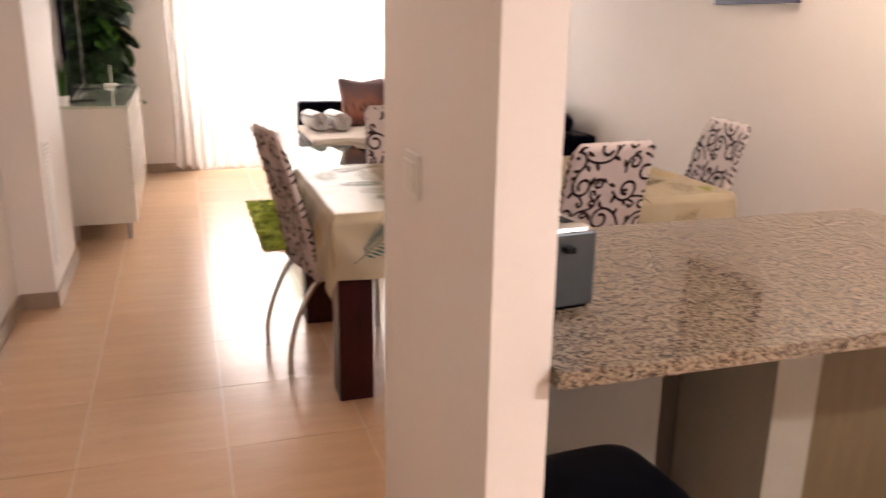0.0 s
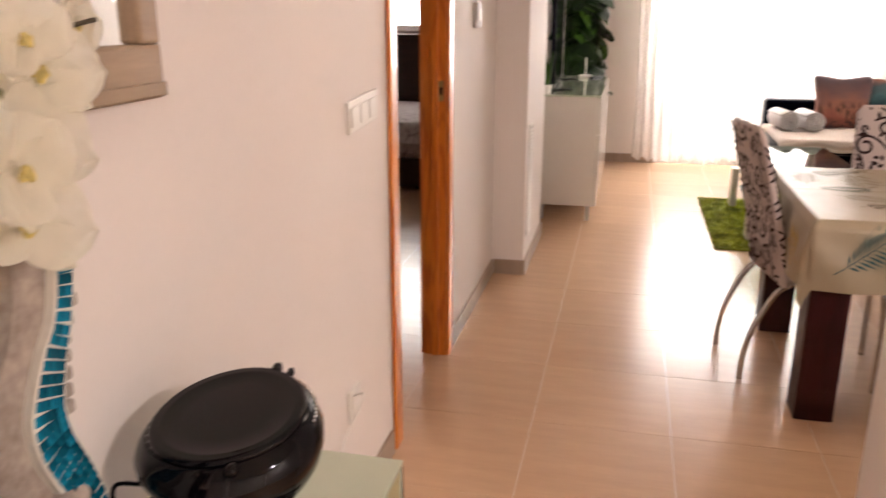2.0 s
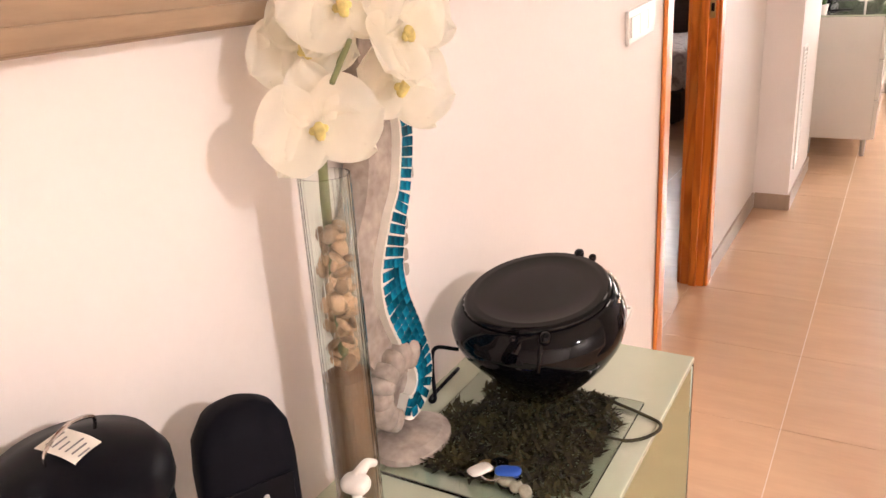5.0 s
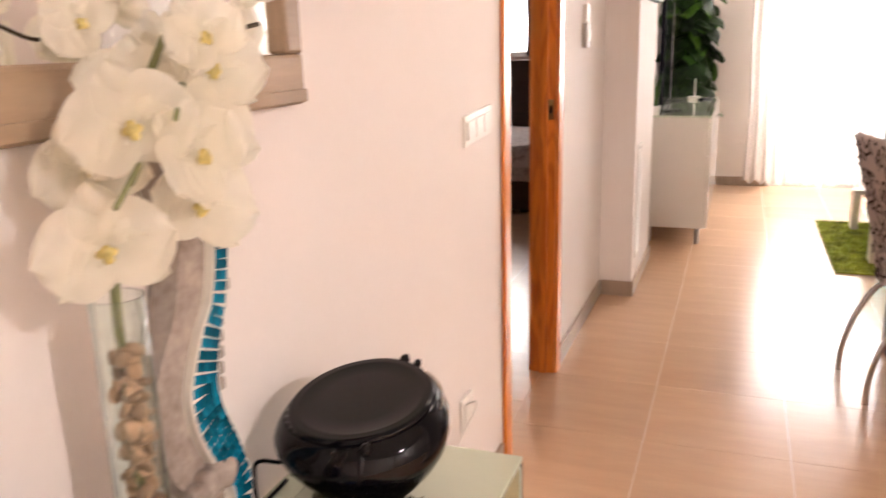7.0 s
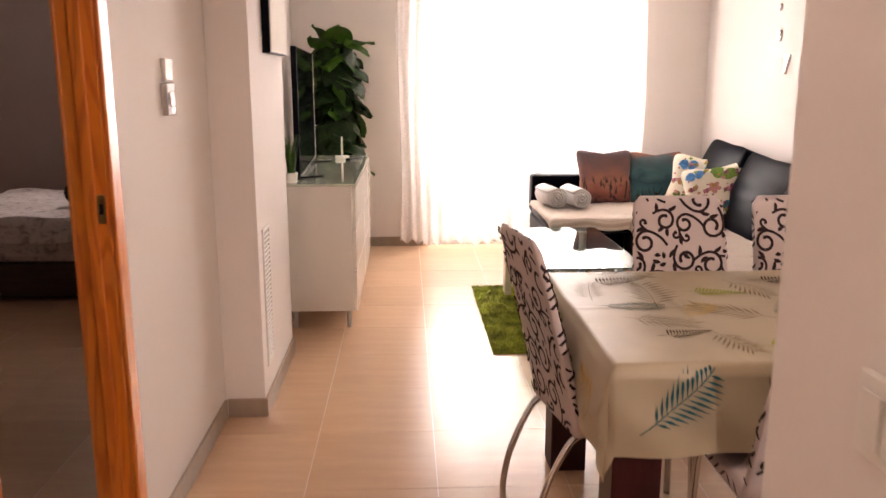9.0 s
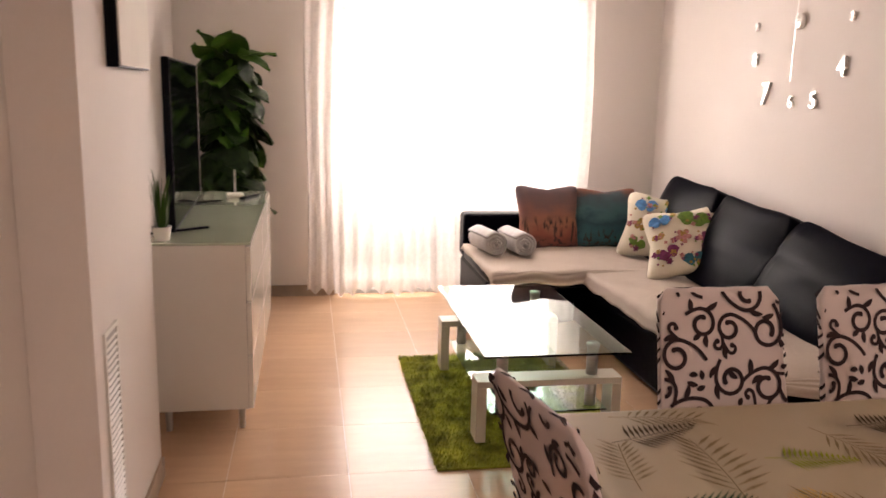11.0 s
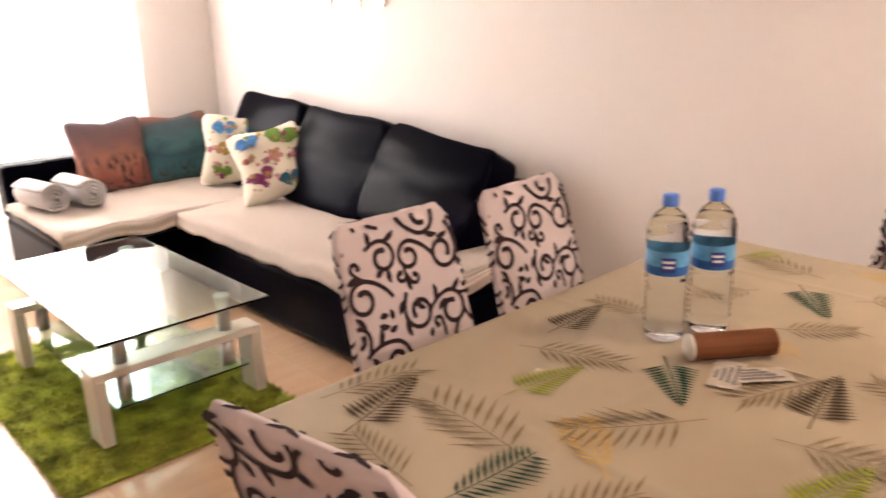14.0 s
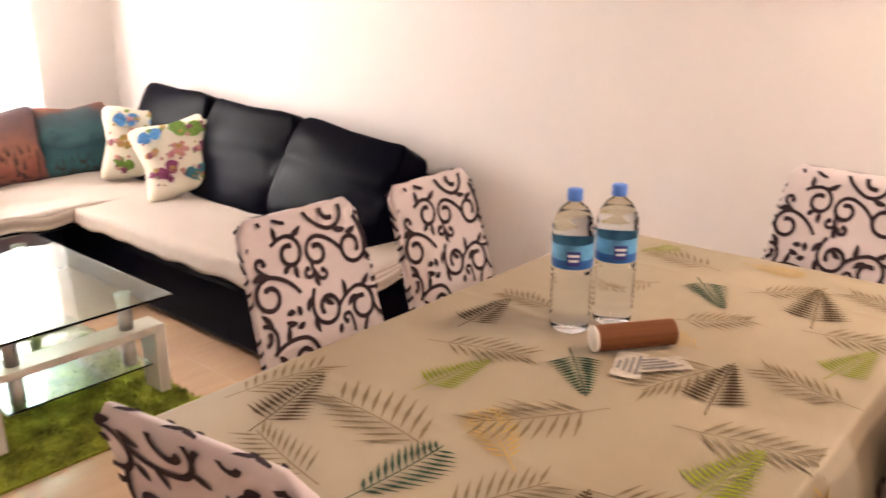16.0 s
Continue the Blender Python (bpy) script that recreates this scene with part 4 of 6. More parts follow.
spk = thing("speaker", "black cylindrical table speaker with slanted front", "speaker", pose(-0.575, 0.325, CT, 0, 0, -25))
bm = bmesh.new()
lathe(bm, [(0, 0), (0.046, 0), (0.049, 0.006), (0.049, 0.215), (0.046, 0.245), (0.035, 0.266), (0.018, 0.276), (0, 0.278)], 32)
for v in bm.verts:
    if v.co.x > 0.018:
        v.co.x = 0.018 + (v.co.x - 0.018) * 0.25
        v.co.z -= max(0, v.co.z - 0.215) * 0.5
part("shell", bm, mat("matt_black", (0.007, 0.007, 0.010), 0.55, spec=0.04, vary=0.2, bump=0.05), spk, smooth=True)
bm = bmesh.new()
box(bm, 0.0265, 0.0285, -0.036, 0.036, 0.02, 0.2, 0.001)
part("grille", bm, BLACKP, spk)
bm = bmesh.new()
pillow_shape(bm, 0.003, 0.007, 0.012, 0.9, 0.8, 10, 6, m=pose(0.0285, 0.006, 0.18))
part("button", bm, SILVERP, spk, smooth=True)

pot = thing("black_canister", "round black metal canister with wire handle and paper tag", "canister", Matrix.Translation((-0.585, 0.165, CT)) @ pose(0, 0, 0, 0, 0, 10) @ Matrix.Diagonal((0.92, 0.92, 1.06, 1)))
bm = bmesh.new()
lathe(bm, [(0, 0), (0.07, 0), (0.073, 0.01), (0.073, 0.255), (0.069, 0.26)], 36)
part("body", bm, BLACKP, pot, smooth=True)
bm = bmesh.new()
lathe(bm, [(0.076, 0.261), (0.078, 0.268), (0.077, 0.282), (0.066, 0.297), (0.03, 0.306), (0, 0.308)], 36)
part("lid", bm, BLACKP, pot, smooth=True)
bm = bmesh.new()
tube(bm, smooth_line([(0, -0.028, 0.302), (0.004, -0.026, 0.318), (0.004, 0.0, 0.325), (0.004, 0.026, 0.318), (0, 0.028, 0.302)]), 0.0017, 6)
part("handle", bm, CHROME, pot)
tag = part("price_tag", sheet(bmesh.new(), lambda u, v: (-0.016 + 0.056 * u, -0.020 + 0.032 * v, 0.3135 - 0.25 * max(0, u - 0.35) ** 2 * 0.1 - 0.006 * u), 8, 2), PAPER, pot, "white printed paper tag")
for k in range(6):
    piece("print_bar", mesh_of("print_bar", boxes((0, 0.0014, -0.014, 0.006 - 0.004 * (k % 3), 0, 0.0006)), INK), tag, pose(-0.010 + 0.0065 * k, 0, 0.3135 - 0.0009 * k))
disp = thing("soap_dispenser", "white plastic pump dispenser bottle", "dispenser", pose(-0.48, 0.372, CT, 0, 0, 10))
bm = bmesh.new()
lathe(bm, [(0, 0), (0.028, 0), (0.030, 0.008), (0.030, 0.11), (0.022, 0.125), (0.012, 0.13), (0.012, 0.142), (0.014, 0.144), (0.014, 0.156), (0.005, 0.158), (0.005, 0.175), (0, 0.176)], 24)
part("bottle", bm, PLASTIC, disp, smooth=True)
bm = bmesh.new()
pillow_shape(bm, 0.03, 0.022, 0.02, 0.7, 0.8, 14, 8, m=pose(0, 0, 0.183))
tube(bm, smooth_line([(0.0, 0.0, 0.188), (0.0, 0.025, 0.188), (0.002, 0.04, 0.180)]), lambda t: 0.007 - 0.003 * t, 8)
part("pump_head", bm, PLASTIC, disp, smooth=True)


# ---- kitchen bar ----
bar = thing("kitchen_bar", "kitchen bar with speckled polished granite top", "kitchen counter")
part("worktop", boxes((0.744, 2.26, 1.09, 1.975, 0.84, 0.872), bevel=0.002), GRANITE, bar, "polished speckled brown granite slab")
# dark colour for the recess panel, with the deep recess's shade put in
BARSHADE = mat("shaded_bar_panel", (0.10, 0.085, 0.07), 0.6, vary=0.06)
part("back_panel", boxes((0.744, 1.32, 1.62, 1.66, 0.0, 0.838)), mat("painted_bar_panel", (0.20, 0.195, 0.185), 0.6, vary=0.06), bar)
part("recess_panel", boxes((1.32, 2.26, 1.90, 1.93, 0.0, 0.838)), BARSHADE, bar)
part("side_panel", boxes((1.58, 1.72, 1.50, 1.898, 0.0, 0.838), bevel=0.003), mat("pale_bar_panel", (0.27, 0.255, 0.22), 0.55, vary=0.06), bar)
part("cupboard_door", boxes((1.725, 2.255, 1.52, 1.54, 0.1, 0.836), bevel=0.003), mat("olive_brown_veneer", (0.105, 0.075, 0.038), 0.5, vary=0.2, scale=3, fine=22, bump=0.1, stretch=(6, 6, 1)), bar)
part("plinth", boxes((1.725, 2.255, 1.56, 1.58, 0.0, 0.099)), OAK, bar)
stool = thing("bar_stool", "low stool with a black padded seat under the bar", "stool", pose(0.97, 1.32, 0, 0, 0, 4))
bm = bmesh.new()
pillow_shape(bm, 0.36, 0.32, 0.07, 0.4, 0.4, 28, 10, m=pose(0, 0, 0.455))
part("seat", bm, BLACKP, stool, smooth=True)
for sx in (-1, 1):
    for sy in (-1, 1):
        bm = bmesh.new()
        tube(bm, [(0.13 * sx, 0.11 * sy, 0.43), (0.16 * sx, 0.14 * sy, 0.0)], 0.012, 10)
        part("leg", bm, CHROME, stool)
toaster = thing("toaster", "steel and black toaster standing on the granite bar", "toaster", pose(0.862, 1.50, 0.873, 0, 0, 6))
part("body", boxes((-0.075, 0.075, -0.14, 0.14, 0.012, 0.178), bevel=0.02), STEEL, toaster)
part("end_cap", boxes((-0.07, 0.07, -0.152, -0.141, 0.012, 0.168), bevel=0.005), mat("smoked_steel", (0.07, 0.08, 0.09), 0.3, metal=0.7, vary=0.1, bump=0), toaster)
part("end_cap", boxes((-0.07, 0.07, 0.141, 0.152, 0.012, 0.168), bevel=0.004), BLACKP, toaster)
part("slot", boxes((-0.04, -0.015, -0.11, 0.11, 0.1765, 0.1795)), BLACKP, toaster)
part("slot", boxes((0.015, 0.04, -0.11, 0.11, 0.1765, 0.1795)), BLACKP, toaster)
part("foot", boxes((-0.07, 0.07, -0.13, 0.13, 0.0, 0.0115)), BLACKP, toaster)
part("lever", boxes((-0.012, 0.012, -0.172, -0.1525, 0.13, 0.142), bevel=0.003), BLACKP, toaster)
pic = thing("wall_picture", "dark blue framed flower picture on the dining wall", "picture")
for r in ((3.01, 3.61, 1.54, 1.585), (3.01, 3.61, 2.18, 2.225), (3.01, 3.055, 1.585, 2.18), (3.565, 3.61, 1.585, 2.18)):
    part("frame", boxes((RW - 0.022, RW - 0.002, *r), bevel=0.002), mat("slate_frame", (0.04, 0.04, 0.09), 0.4), pic)
part("print", boxes((RW - 0.012, RW - 0.003, 3.05, 3.57, 1.58, 2.185)), blotched("flower_print", [(0.10, 0.14, 0.10), (0.5, 0.43, 0.33), (0.55, 0.48, 0.38), (0.5, 0.25, 0.06)], 7, 0.5, 2.0), pic)


# ---- dining table and cloth ----
TX0, TX1, TY0, TY1, TZ = 0.675, 2.385, 2.785, 3.79, 0.752
table = thing("dining_table", "dark mahogany dining table with square legs", "dining table")
part("tabletop", boxes((TX0, TX1, TY0, TY1, TZ - 0.035, TZ), bevel=0.003), MAHOG, table)
part("apron", boxes((TX0 + 0.03, TX1 - 0.03, TY0 + 0.03, TY0 + 0.055, TZ - 0.12, TZ - 0.036)), MAHOG, table)
part("apron", boxes((TX0 + 0.03, TX1 - 0.03, TY1 - 0.055, TY1 - 0.03, TZ - 0.12, TZ - 0.036)), MAHOG, table)
for x in (TX0 + 0.004, TX1 - 0.139):
    for y in (TY0 + 0.004, TY1 - 0.139):
        part("leg", boxes((x, x + 0.135, y, y + 0.135, 0, TZ - 0.0355), bevel=0.004), MAHOG, table)

cloth = thing("tablecloth", "beige tablecloth printed with green, brown and ochre fern leaves", "tablecloth")
DROP = 0.25


def cloth_at(a, b):
    """Point of the laid cloth: a, b run over the flat cloth in metres, past the edges it hangs."""
    x, y = min(max(a, TX0 - 0.006), TX1 + 0.006), min(max(b, TY0 - 0.006), TY1 + 0.006)
    ox, oy = a - x, b - y
    hang = math.hypot(ox, oy)
    z = TZ + 0.004
    if hang > 0:
        if abs(ox) > 0 and abs(oy) > 0:
            hang = max(abs(ox), abs(oy)) + 0.35 * min(abs(ox), abs(oy))
        wave = 0.012 * math.sin(9 * (b if abs(ox) > abs(oy) else a) + 1.0) + 0.006 * math.sin(23 * (a + b))
        out = (0.012 + 0.10 * hang + wave * min(1, hang / 0.15)) * min(1, hang / 0.03)
        k = math.hypot(ox, oy)
        x, y, z = x + out * ox / k, y + out * oy / k, z - hang * 0.985
    else:
        z += 0.0022 * noise.noise((a * 4, b * 4, 0.3)) + 0.0008 * noise.noise((a * 17, b * 11, 1.3))
        for line, at in ((a, 1.02), (a, 1.58), (a, 2.12), (b, 3.30)):
            z += 0.0016 * math.exp(-((line - at - 0.004 * math.sin(5 * (a + b))) / 0.012) ** 2)
    return Vector((x, y, z))


bm = bmesh.new()
na, nb = 260, 170
sheet(bm, lambda u, v: cloth_at(TX0 - DROP + (TX1 - TX0 + 2 * DROP) * u, TY0 - DROP + (TY1 - TY0 + 2 * DROP) * v), na, nb)
part("cloth", bm, CLOTH, cloth, smooth=True)


def frond(kind, length, rnd):
    """Flat leaf outline pieces, along +x: quads of (x, y)."""
    quads, n = [], {"palm": 9, "fern": 14, "feather": 12}[kind]
    bend = rnd.uniform(-0.35, 0.35) * length * (0.3 if kind == "fern" else 1)

    def spine(t):
        return Vector((length * t, bend * t * t * 0.5))

    for k in range(10):
        a, b = spine(k / 10), spine((k + 1) / 10)
        w = 0.0016
        quads.append((a + Vector((0, w)), b + Vector((0, w * 0.8)), b - Vector((0, w * 0.8)), a - Vector((0, w))))
    for k in range(n):
        t = 0.2 + 0.78 * k / n
        base = spine(t)
        for s in (1, -1):
            if kind == "palm":
                ll, ang, ww = length * (0.42 - 0.30 * abs(t - 0.45)) * rnd.uniform(0.8, 1.1), 0.6 + 0.45 * (1 - t), 0.0085
            elif kind == "feather":
                ll, ang, ww = length * 0.34 * math.sin(math.pi * min(1, 0.12 + 0.86 * (t - 0.2) / 0.8)) ** 0.7, 0.95, 0.0078
            else:
                ll, ang, ww = length * 0.36 * (1.04 - t) ** 0.85, 1.15, 0.0092
            d = Vector((math.cos(ang), s * math.sin(ang)))
            p = Vector((-d.y, d.x)) * ww / 2 * (length / 0.26)
            quads.append((base - p * 0.5, base + d * ll * 0.45 - p, base + d * ll, base + d * ll * 0.45 + p))
    return quads


def print_leaf(kind, colour, a, b, ang, length, seed):
    bm = bmesh.new()
    c, s = math.cos(ang), math.sin(ang)
    for q in frond(kind, length, random.Random(seed)):
        vs = []
        for p in q:
            u, v = a + c * p.x - s * p.y, b + s * p.x + c * p.y
            k = cloth_at(u, v)
            e1, e2 = cloth_at(u + 0.004, v) - k, cloth_at(u, v + 0.004) - k
            up = e1.cross(e2)
            vs.append(bm.verts.new(k + (up.normalized() if up.length > 1e-9 else Vector((0, 0, 1))) * 0.0032))
        bm.faces.new(vs)
    me = mesh_of("leaf_print", bm, FERNS[colour])
    ob = new("leaf_print", me)
    ob.parent = cloth


# the leaves near the free end, as they lie; the rest scattered in the same manner
NEAR = [("fern", "brown", 0.773, 3.604, 0.27, 0.26), ("palm", "taupe", 0.82, 3.75, -0.07, 0.23), ("palm", "taupe", 0.94, 3.29, 1.34, 0.31), ("fern", "lime", 1.09, 3.49, -0.12, 0.22),
        ("palm", "taupe", 1.29, 3.63, -1.14, 0.24), ("fern", "brown", 1.393, 3.63, 0.07, 0.24), ("feather", "green", 0.74, 3.32, -0.18, 0.23), ("palm", "taupe", 0.75, 3.38, 1.47, 0.22),
        ("palm", "taupe", 1.28, 3.15, 2.56, 0.27), ("feather", "ochre", 0.99, 3.16, 0.94, 0.22), ("fern", "brown", 0.85, 3.00, 0.21, 0.18), ("palm", "taupe", 0.80, 3.19, -0.41, 0.22), ("palm", "taupe", 1.02, 3.04, -1.27, 0.20)]
MIDDLE = [("fern", "green", 1.466, 3.361, -2.40, 0.23), ("fern", "brown", 1.375, 3.002, 0.22, 0.26), ("palm", "taupe", 1.62, 3.04, 2.58, 0.25), ("fern", "lime", 1.091, 2.903, -0.12, 0.24),
          ("palm", "taupe", 1.30, 3.03, -1.34, 0.25), ("palm", "taupe", 1.59, 2.78, 1.40, 0.22), ("fern", "lime", 1.68, 2.88, -0.23, 0.22), ("palm", "taupe", 1.77, 3.27, -1.01, 0.20), ("palm", "ochre", 1.65, 3.13, 1.22, 0.15), ("palm", "taupe", 1.64, 3.51, 1.39, 0.18)]
FAR = [("fern", "brown", 1.935, 2.987, 0.19, 0.30), ("palm", "taupe", 2.08, 3.19, -0.91, 0.20), ("palm", "taupe", 1.91, 3.00, -1.39, 0.24), ("fern", "green", 2.106, 3.347, -2.47, 0.24), ("palm", "taupe", 2.20, 3.32, 1.33, 0.24),
       ("fern", "lime", 2.36, 3.50, 2.6, 0.16), ("feather", "ochre", 2.31, 3.30, -1.62, 0.18), ("palm", "taupe", 2.18, 2.78, 1.27, 0.21), ("fern", "lime", 2.33, 2.92, -1.9, 0.14), ("palm", "taupe", 2.00, 3.41, 2.61, 0.16)]
LEAVES = NEAR + MIDDLE + FAR
for n, (kind, colour, a, b, ang, ln) in enumerate(LEAVES):
    print_leaf(kind, colour, a, b, ang, ln, n)
for n, (kind, colour, a, b, ang, ln) in enumerate((("feather", "teal", 0.73, 2.60, 0.55, 0.26), ("palm", "ochre", 1.22, 2.55, 1.2, 0.22), ("palm", "taupe", 1.05, 2.60, 5.0, 0.2), ("feather", "green", 1.75, 2.56, 0.4, 0.24),
                                                   ("palm", "taupe", 2.0, 2.60, 0.3, 0.22), ("palm", "ochre", 0.50, 2.80, 1.4, 0.24), ("palm", "taupe", 0.46, 3.3, 1.2, 0.24), ("feather", "lime", 0.56, 3.55, 4.8, 0.2))):
    print_leaf(kind, colour, a, b, ang, ln, 70 + n)


# ---- chairs ----
def back_at(v, y, side):
    """Surface of the back cover: v from seat (0) to top (1); side +1 front, -1 rear."""
    x = -0.205 - 0.155 * v ** 1.15
    return Vector((x + side * (0.021 - 0.006 * v), y, 0.40 + 0.615 * v))


def vines(seed, width, height):
    """Scrolls, stems and small leaves of a vine print, as ribbons of (u, v) in metres, each clear of the others; they run on past the edges."""
    rnd = random.Random(seed)
    strips, cells, cell = [], collections.defaultdict(list), 0.019

    def take(pts):
        for q in pts:
            cells[int(q.x // cell), int(q.y // cell)].append(q)

    def free(pts, gap):
        for p in pts:
            i, j = int(p.x // cell), int(p.y // cell)
            for a in (i - 1, i, i + 1):
                for b in (j - 1, j, j + 1):
                    for q in cells.get((a, b), ()):
                        if (p.x - q.x) ** 2 + (p.y - q.y) ** 2 < gap * gap:
                            return False
        return True

    def leaf(m, a, l, w=0.0082):
        pts = [m + l * t * Vector((math.cos(a + 0.4 * t), math.sin(a + 0.4 * t))) for t in (0, 0.15, 0.3, 0.45, 0.6, 0.75, 0.9, 1.0)]
        if free(pts[4:], 0.0115):
            strips.append((pts, "leaf", w))
            take(pts[3:])

    def arm(start, a, length, r0, turn, w, gap):
        """A stem that leaves start at angle a, bends and rolls up into a scroll."""
        pts, p, step = [], start.copy(), 0.005
        n1 = int(length / step)
        for k in range(n1):
            pts.append(p.copy())
            p = p + step * Vector((math.cos(a), math.sin(a)))
            a += turn * step / 0.12
        r, total = r0, 0.0
        while total < 2.3 * math.pi and r > 0.0075:
            pts.append(p.copy())
            p = p + step * 0.8 * Vector((math.cos(a), math.sin(a)))
            da = step * 0.8 / r
            a, total, r = a + turn * da, total + da, r * (1 - 0.125 * da)
        if not free(pts[5:], gap):
            return None
        strips.append((pts, w * 0.75, w * 0.9))
        e = pts[-1]
        strips.append(([e + q * Vector((math.cos(a), math.sin(a))) for q in (-0.008, -0.005, 0, 0.005, 0.008)], "leaf", 0.0078))
        take(pts)
        for k in (n1 // 2, n1 + 7):
            if 2 < k < len(pts) - 8:
                d = pts[k + 1] - pts[k]
                leaf(pts[k], math.atan2(d.y, d.x) - turn * rnd.uniform(0.5, 0.9), rnd.uniform(0.032, 0.046))
        return pts

    stems = []
    for k in range(1800):
        if stems and rnd.random() < 0.75:
            line = rnd.choice(stems)
            i = min(rnd.randrange(2, max(4, len(line) * 2 // 3)), len(line) - 2)
            d = line[i + 1] - line[i]
            start, a = line[i], math.atan2(d.y, d.x) + rnd.choice((-1, 1)) * rnd.uniform(0.3, 0.7)
        else:
            start, a = Vector((rnd.uniform(-width / 2, width / 2), rnd.uniform(-0.05, height))), rnd.uniform(0, 6.28)
            if not free([start], 0.02):
                continue
        if abs(start.x) > width / 2 or not -0.06 < start.y < height:
            continue
        big = max(0.014, 0.052 * (1 - k / 1500) + rnd.uniform(-0.004, 0.004))
        got = arm(start, a, rnd.uniform(0.5, 1.4) * (0.03 + big), big, rnd.choice((-1, 1)), 0.0062 + 0.03 * big, 0.0175 if k < 700 else 0.0148)
        if got:
            stems.append(got)
    for k in range(70):
        leaf(Vector((rnd.uniform(-width / 2, width / 2), rnd.uniform(0, height))), rnd.uniform(0, 6.28), rnd.uniform(0.024, 0.04))
    return strips


def vine_mesh(seed, side):
    bm = bmesh.new()
    H_ = 0.598
    for pts, w0, w1 in vines(seed, 0.50, H_ + 0.06):
        prev = None
        for k, p in enumerate(pts):
            d = pts[min(k + 1, len(pts) - 1)] - pts[max(k - 1, 0)]
            if d.length < 1e-7:
                continue
            nrm = Vector((-d.y, d.x)).normalized()
            t = k / (len(pts) - 1)
            w = (w1 * math.sin(math.pi * (0.06 + 0.94 * t)) + 0.0006 if w0 == "leaf" else w0 + (w1 - w0) * t) * 0.92
            lim = 0.198 - 0.022 * p.y / H_
            if abs(p.x) > lim + 0.001 - 0.03 * max(0.0, (p.y - 0.575) / 0.028) ** 2 or not -0.004 < p.y < H_ + 0.004:
                prev = None
                continue
            q = []
            for s in (-1, 1):
                c = p + nrm * w * s
                v = min(max((0.008 + c.y) / 0.615, 0.0), 0.988)
                q.append(bm.verts.new(back_at(v, c.x, side) + Vector((side * 0.0022, 0, 0))))
            if prev:
                bm.faces.new((prev[0], prev[1], q[1], q[0]))
            prev = q
    return bm


def make_chair():
    ch = thing("dining_chair", "chair in white stretch cover with dark vine scrolls, chrome legs", "chair", group="chairs round the dining table")
    bm = bmesh.new()
    rings, nn = [], 36
    for j in range(19):
        v = j / 18
        top = max(0.0, (v - 0.955) / 0.045)
        half = (0.205 - 0.022 * v) - 0.026 * top ** 2.5
        th = (0.021 - 0.006 * v) * (1 - 0.55 * top ** 2)
        c = back_at(v, 0, 1).x - (0.021 - 0.006 * v)
        ring = []
        for k in range(nn):
            a = 2 * math.pi * k / nn
            ca, sa = math.cos(a), math.sin(a)
            ring.append(bm.verts.new((c + th * math.copysign(abs(ca) ** 0.35, ca), half * math.copysign(abs(sa) ** 0.35, sa), 0.40 + 0.615 * v)))
        rings.append(ring)
    for a, b in zip(rings, rings[1:]):
        for k in range(nn):
            bm.faces.new((a[k], a[(k + 1) % nn], b[(k + 1) % nn], b[k]))
    bm.faces.new(rings[0]), bm.faces.new(rings[-1])
    back = part("backrest", bm, COVER, ch, smooth=True)
    part("vine_print", vine_mesh(31, -1), VINE, back, "dark brown flocked scrolls")
    part("vine_print", vine_mesh(12, 1), VINE, back, "dark brown flocked scrolls")
    edge = bmesh.new()
    rnd = random.Random(3)
    for sgn in (-1, 1):
        for k in range(20):
            v = 0.03 + 0.046 * k
            h = (0.205 - 0.022 * v) + 0.0012
            c = back_at(v, 0, 1).x - (0.021 - 0.006 * v)
            f, g = rnd.choice((-1, 1)), rnd.uniform(0.6, 1.5)
            if rnd.random() < 0.35:
                continue
            vs = [edge.verts.new((c + f * dx, sgn * h, 0.40 + 0.615 * (v + g * dv))) for dx, dv in ((-0.013, 0.0), (-0.002, -0.006), (0.013, 0.016), (0.011, 0.032), (0.002, 0.018))]
            edge.faces.new(vs)
    for k in (1, 2, 5, 6, 9):
        y, f = -0.15 + 0.03 * k, rnd.choice((-1, 1))
        c = back_at(1, 0, 1).x - 0.015
        edge.faces.new([edge.verts.new((c + dx, y + f * dy, 1.0162)) for dx, dy in ((-0.007, -0.016), (0.0, -0.012), (0.0065, 0.008), (0.006, 0.022), (-0.003, 0.010))])
    for ob in (part("vine_print", edge, VINE, back), *[o for o in back.children]):
        tagged(ob, kind="stuff")
    bm = boxes((-0.205, 0.205, -0.205, 0.205, 0.405, 0.468), bevel=0.022)
    seat = part("seat", bm, COVER, ch, smooth=True)
    tb = bmesh.new()
    rnd = random.Random(5)
    for k in range(26):
        a, r = rnd.uniform(0, 6.28), 0.03
        x, y = rnd.uniform(-0.15, 0.15), rnd.uniform(-0.16, 0.16)
        for q in range(8):
            vs = []
            for s, e in ((0, q), (1, q), (1, q + 1), (0, q + 1)):
                rr = r * (1 - 0.07 * e) + s * 0.006
                vs.append(tb.verts.new((x + rr * math.cos(a + 0.5 * e), y + rr * math.sin(a + 0.5 * e), 0.4692)))
            tb.faces.new(vs)
    for side in range(4):
        turn = Matrix.Rotation(side * math.pi / 2, 3, "Z")
        for k in range(9):
            u, f = -0.17 + 0.042 * k, rnd.choice((-1, 1))
            vs = [tb.verts.new(turn @ Vector((0.2062, u + f * du, 0.436 + dz))) for du, dz in ((-0.018, -0.014), (-0.004, -0.010), (0.012, 0.004), (0.02, 0.015), (0.002, 0.006))]
            tb.faces.new(vs)
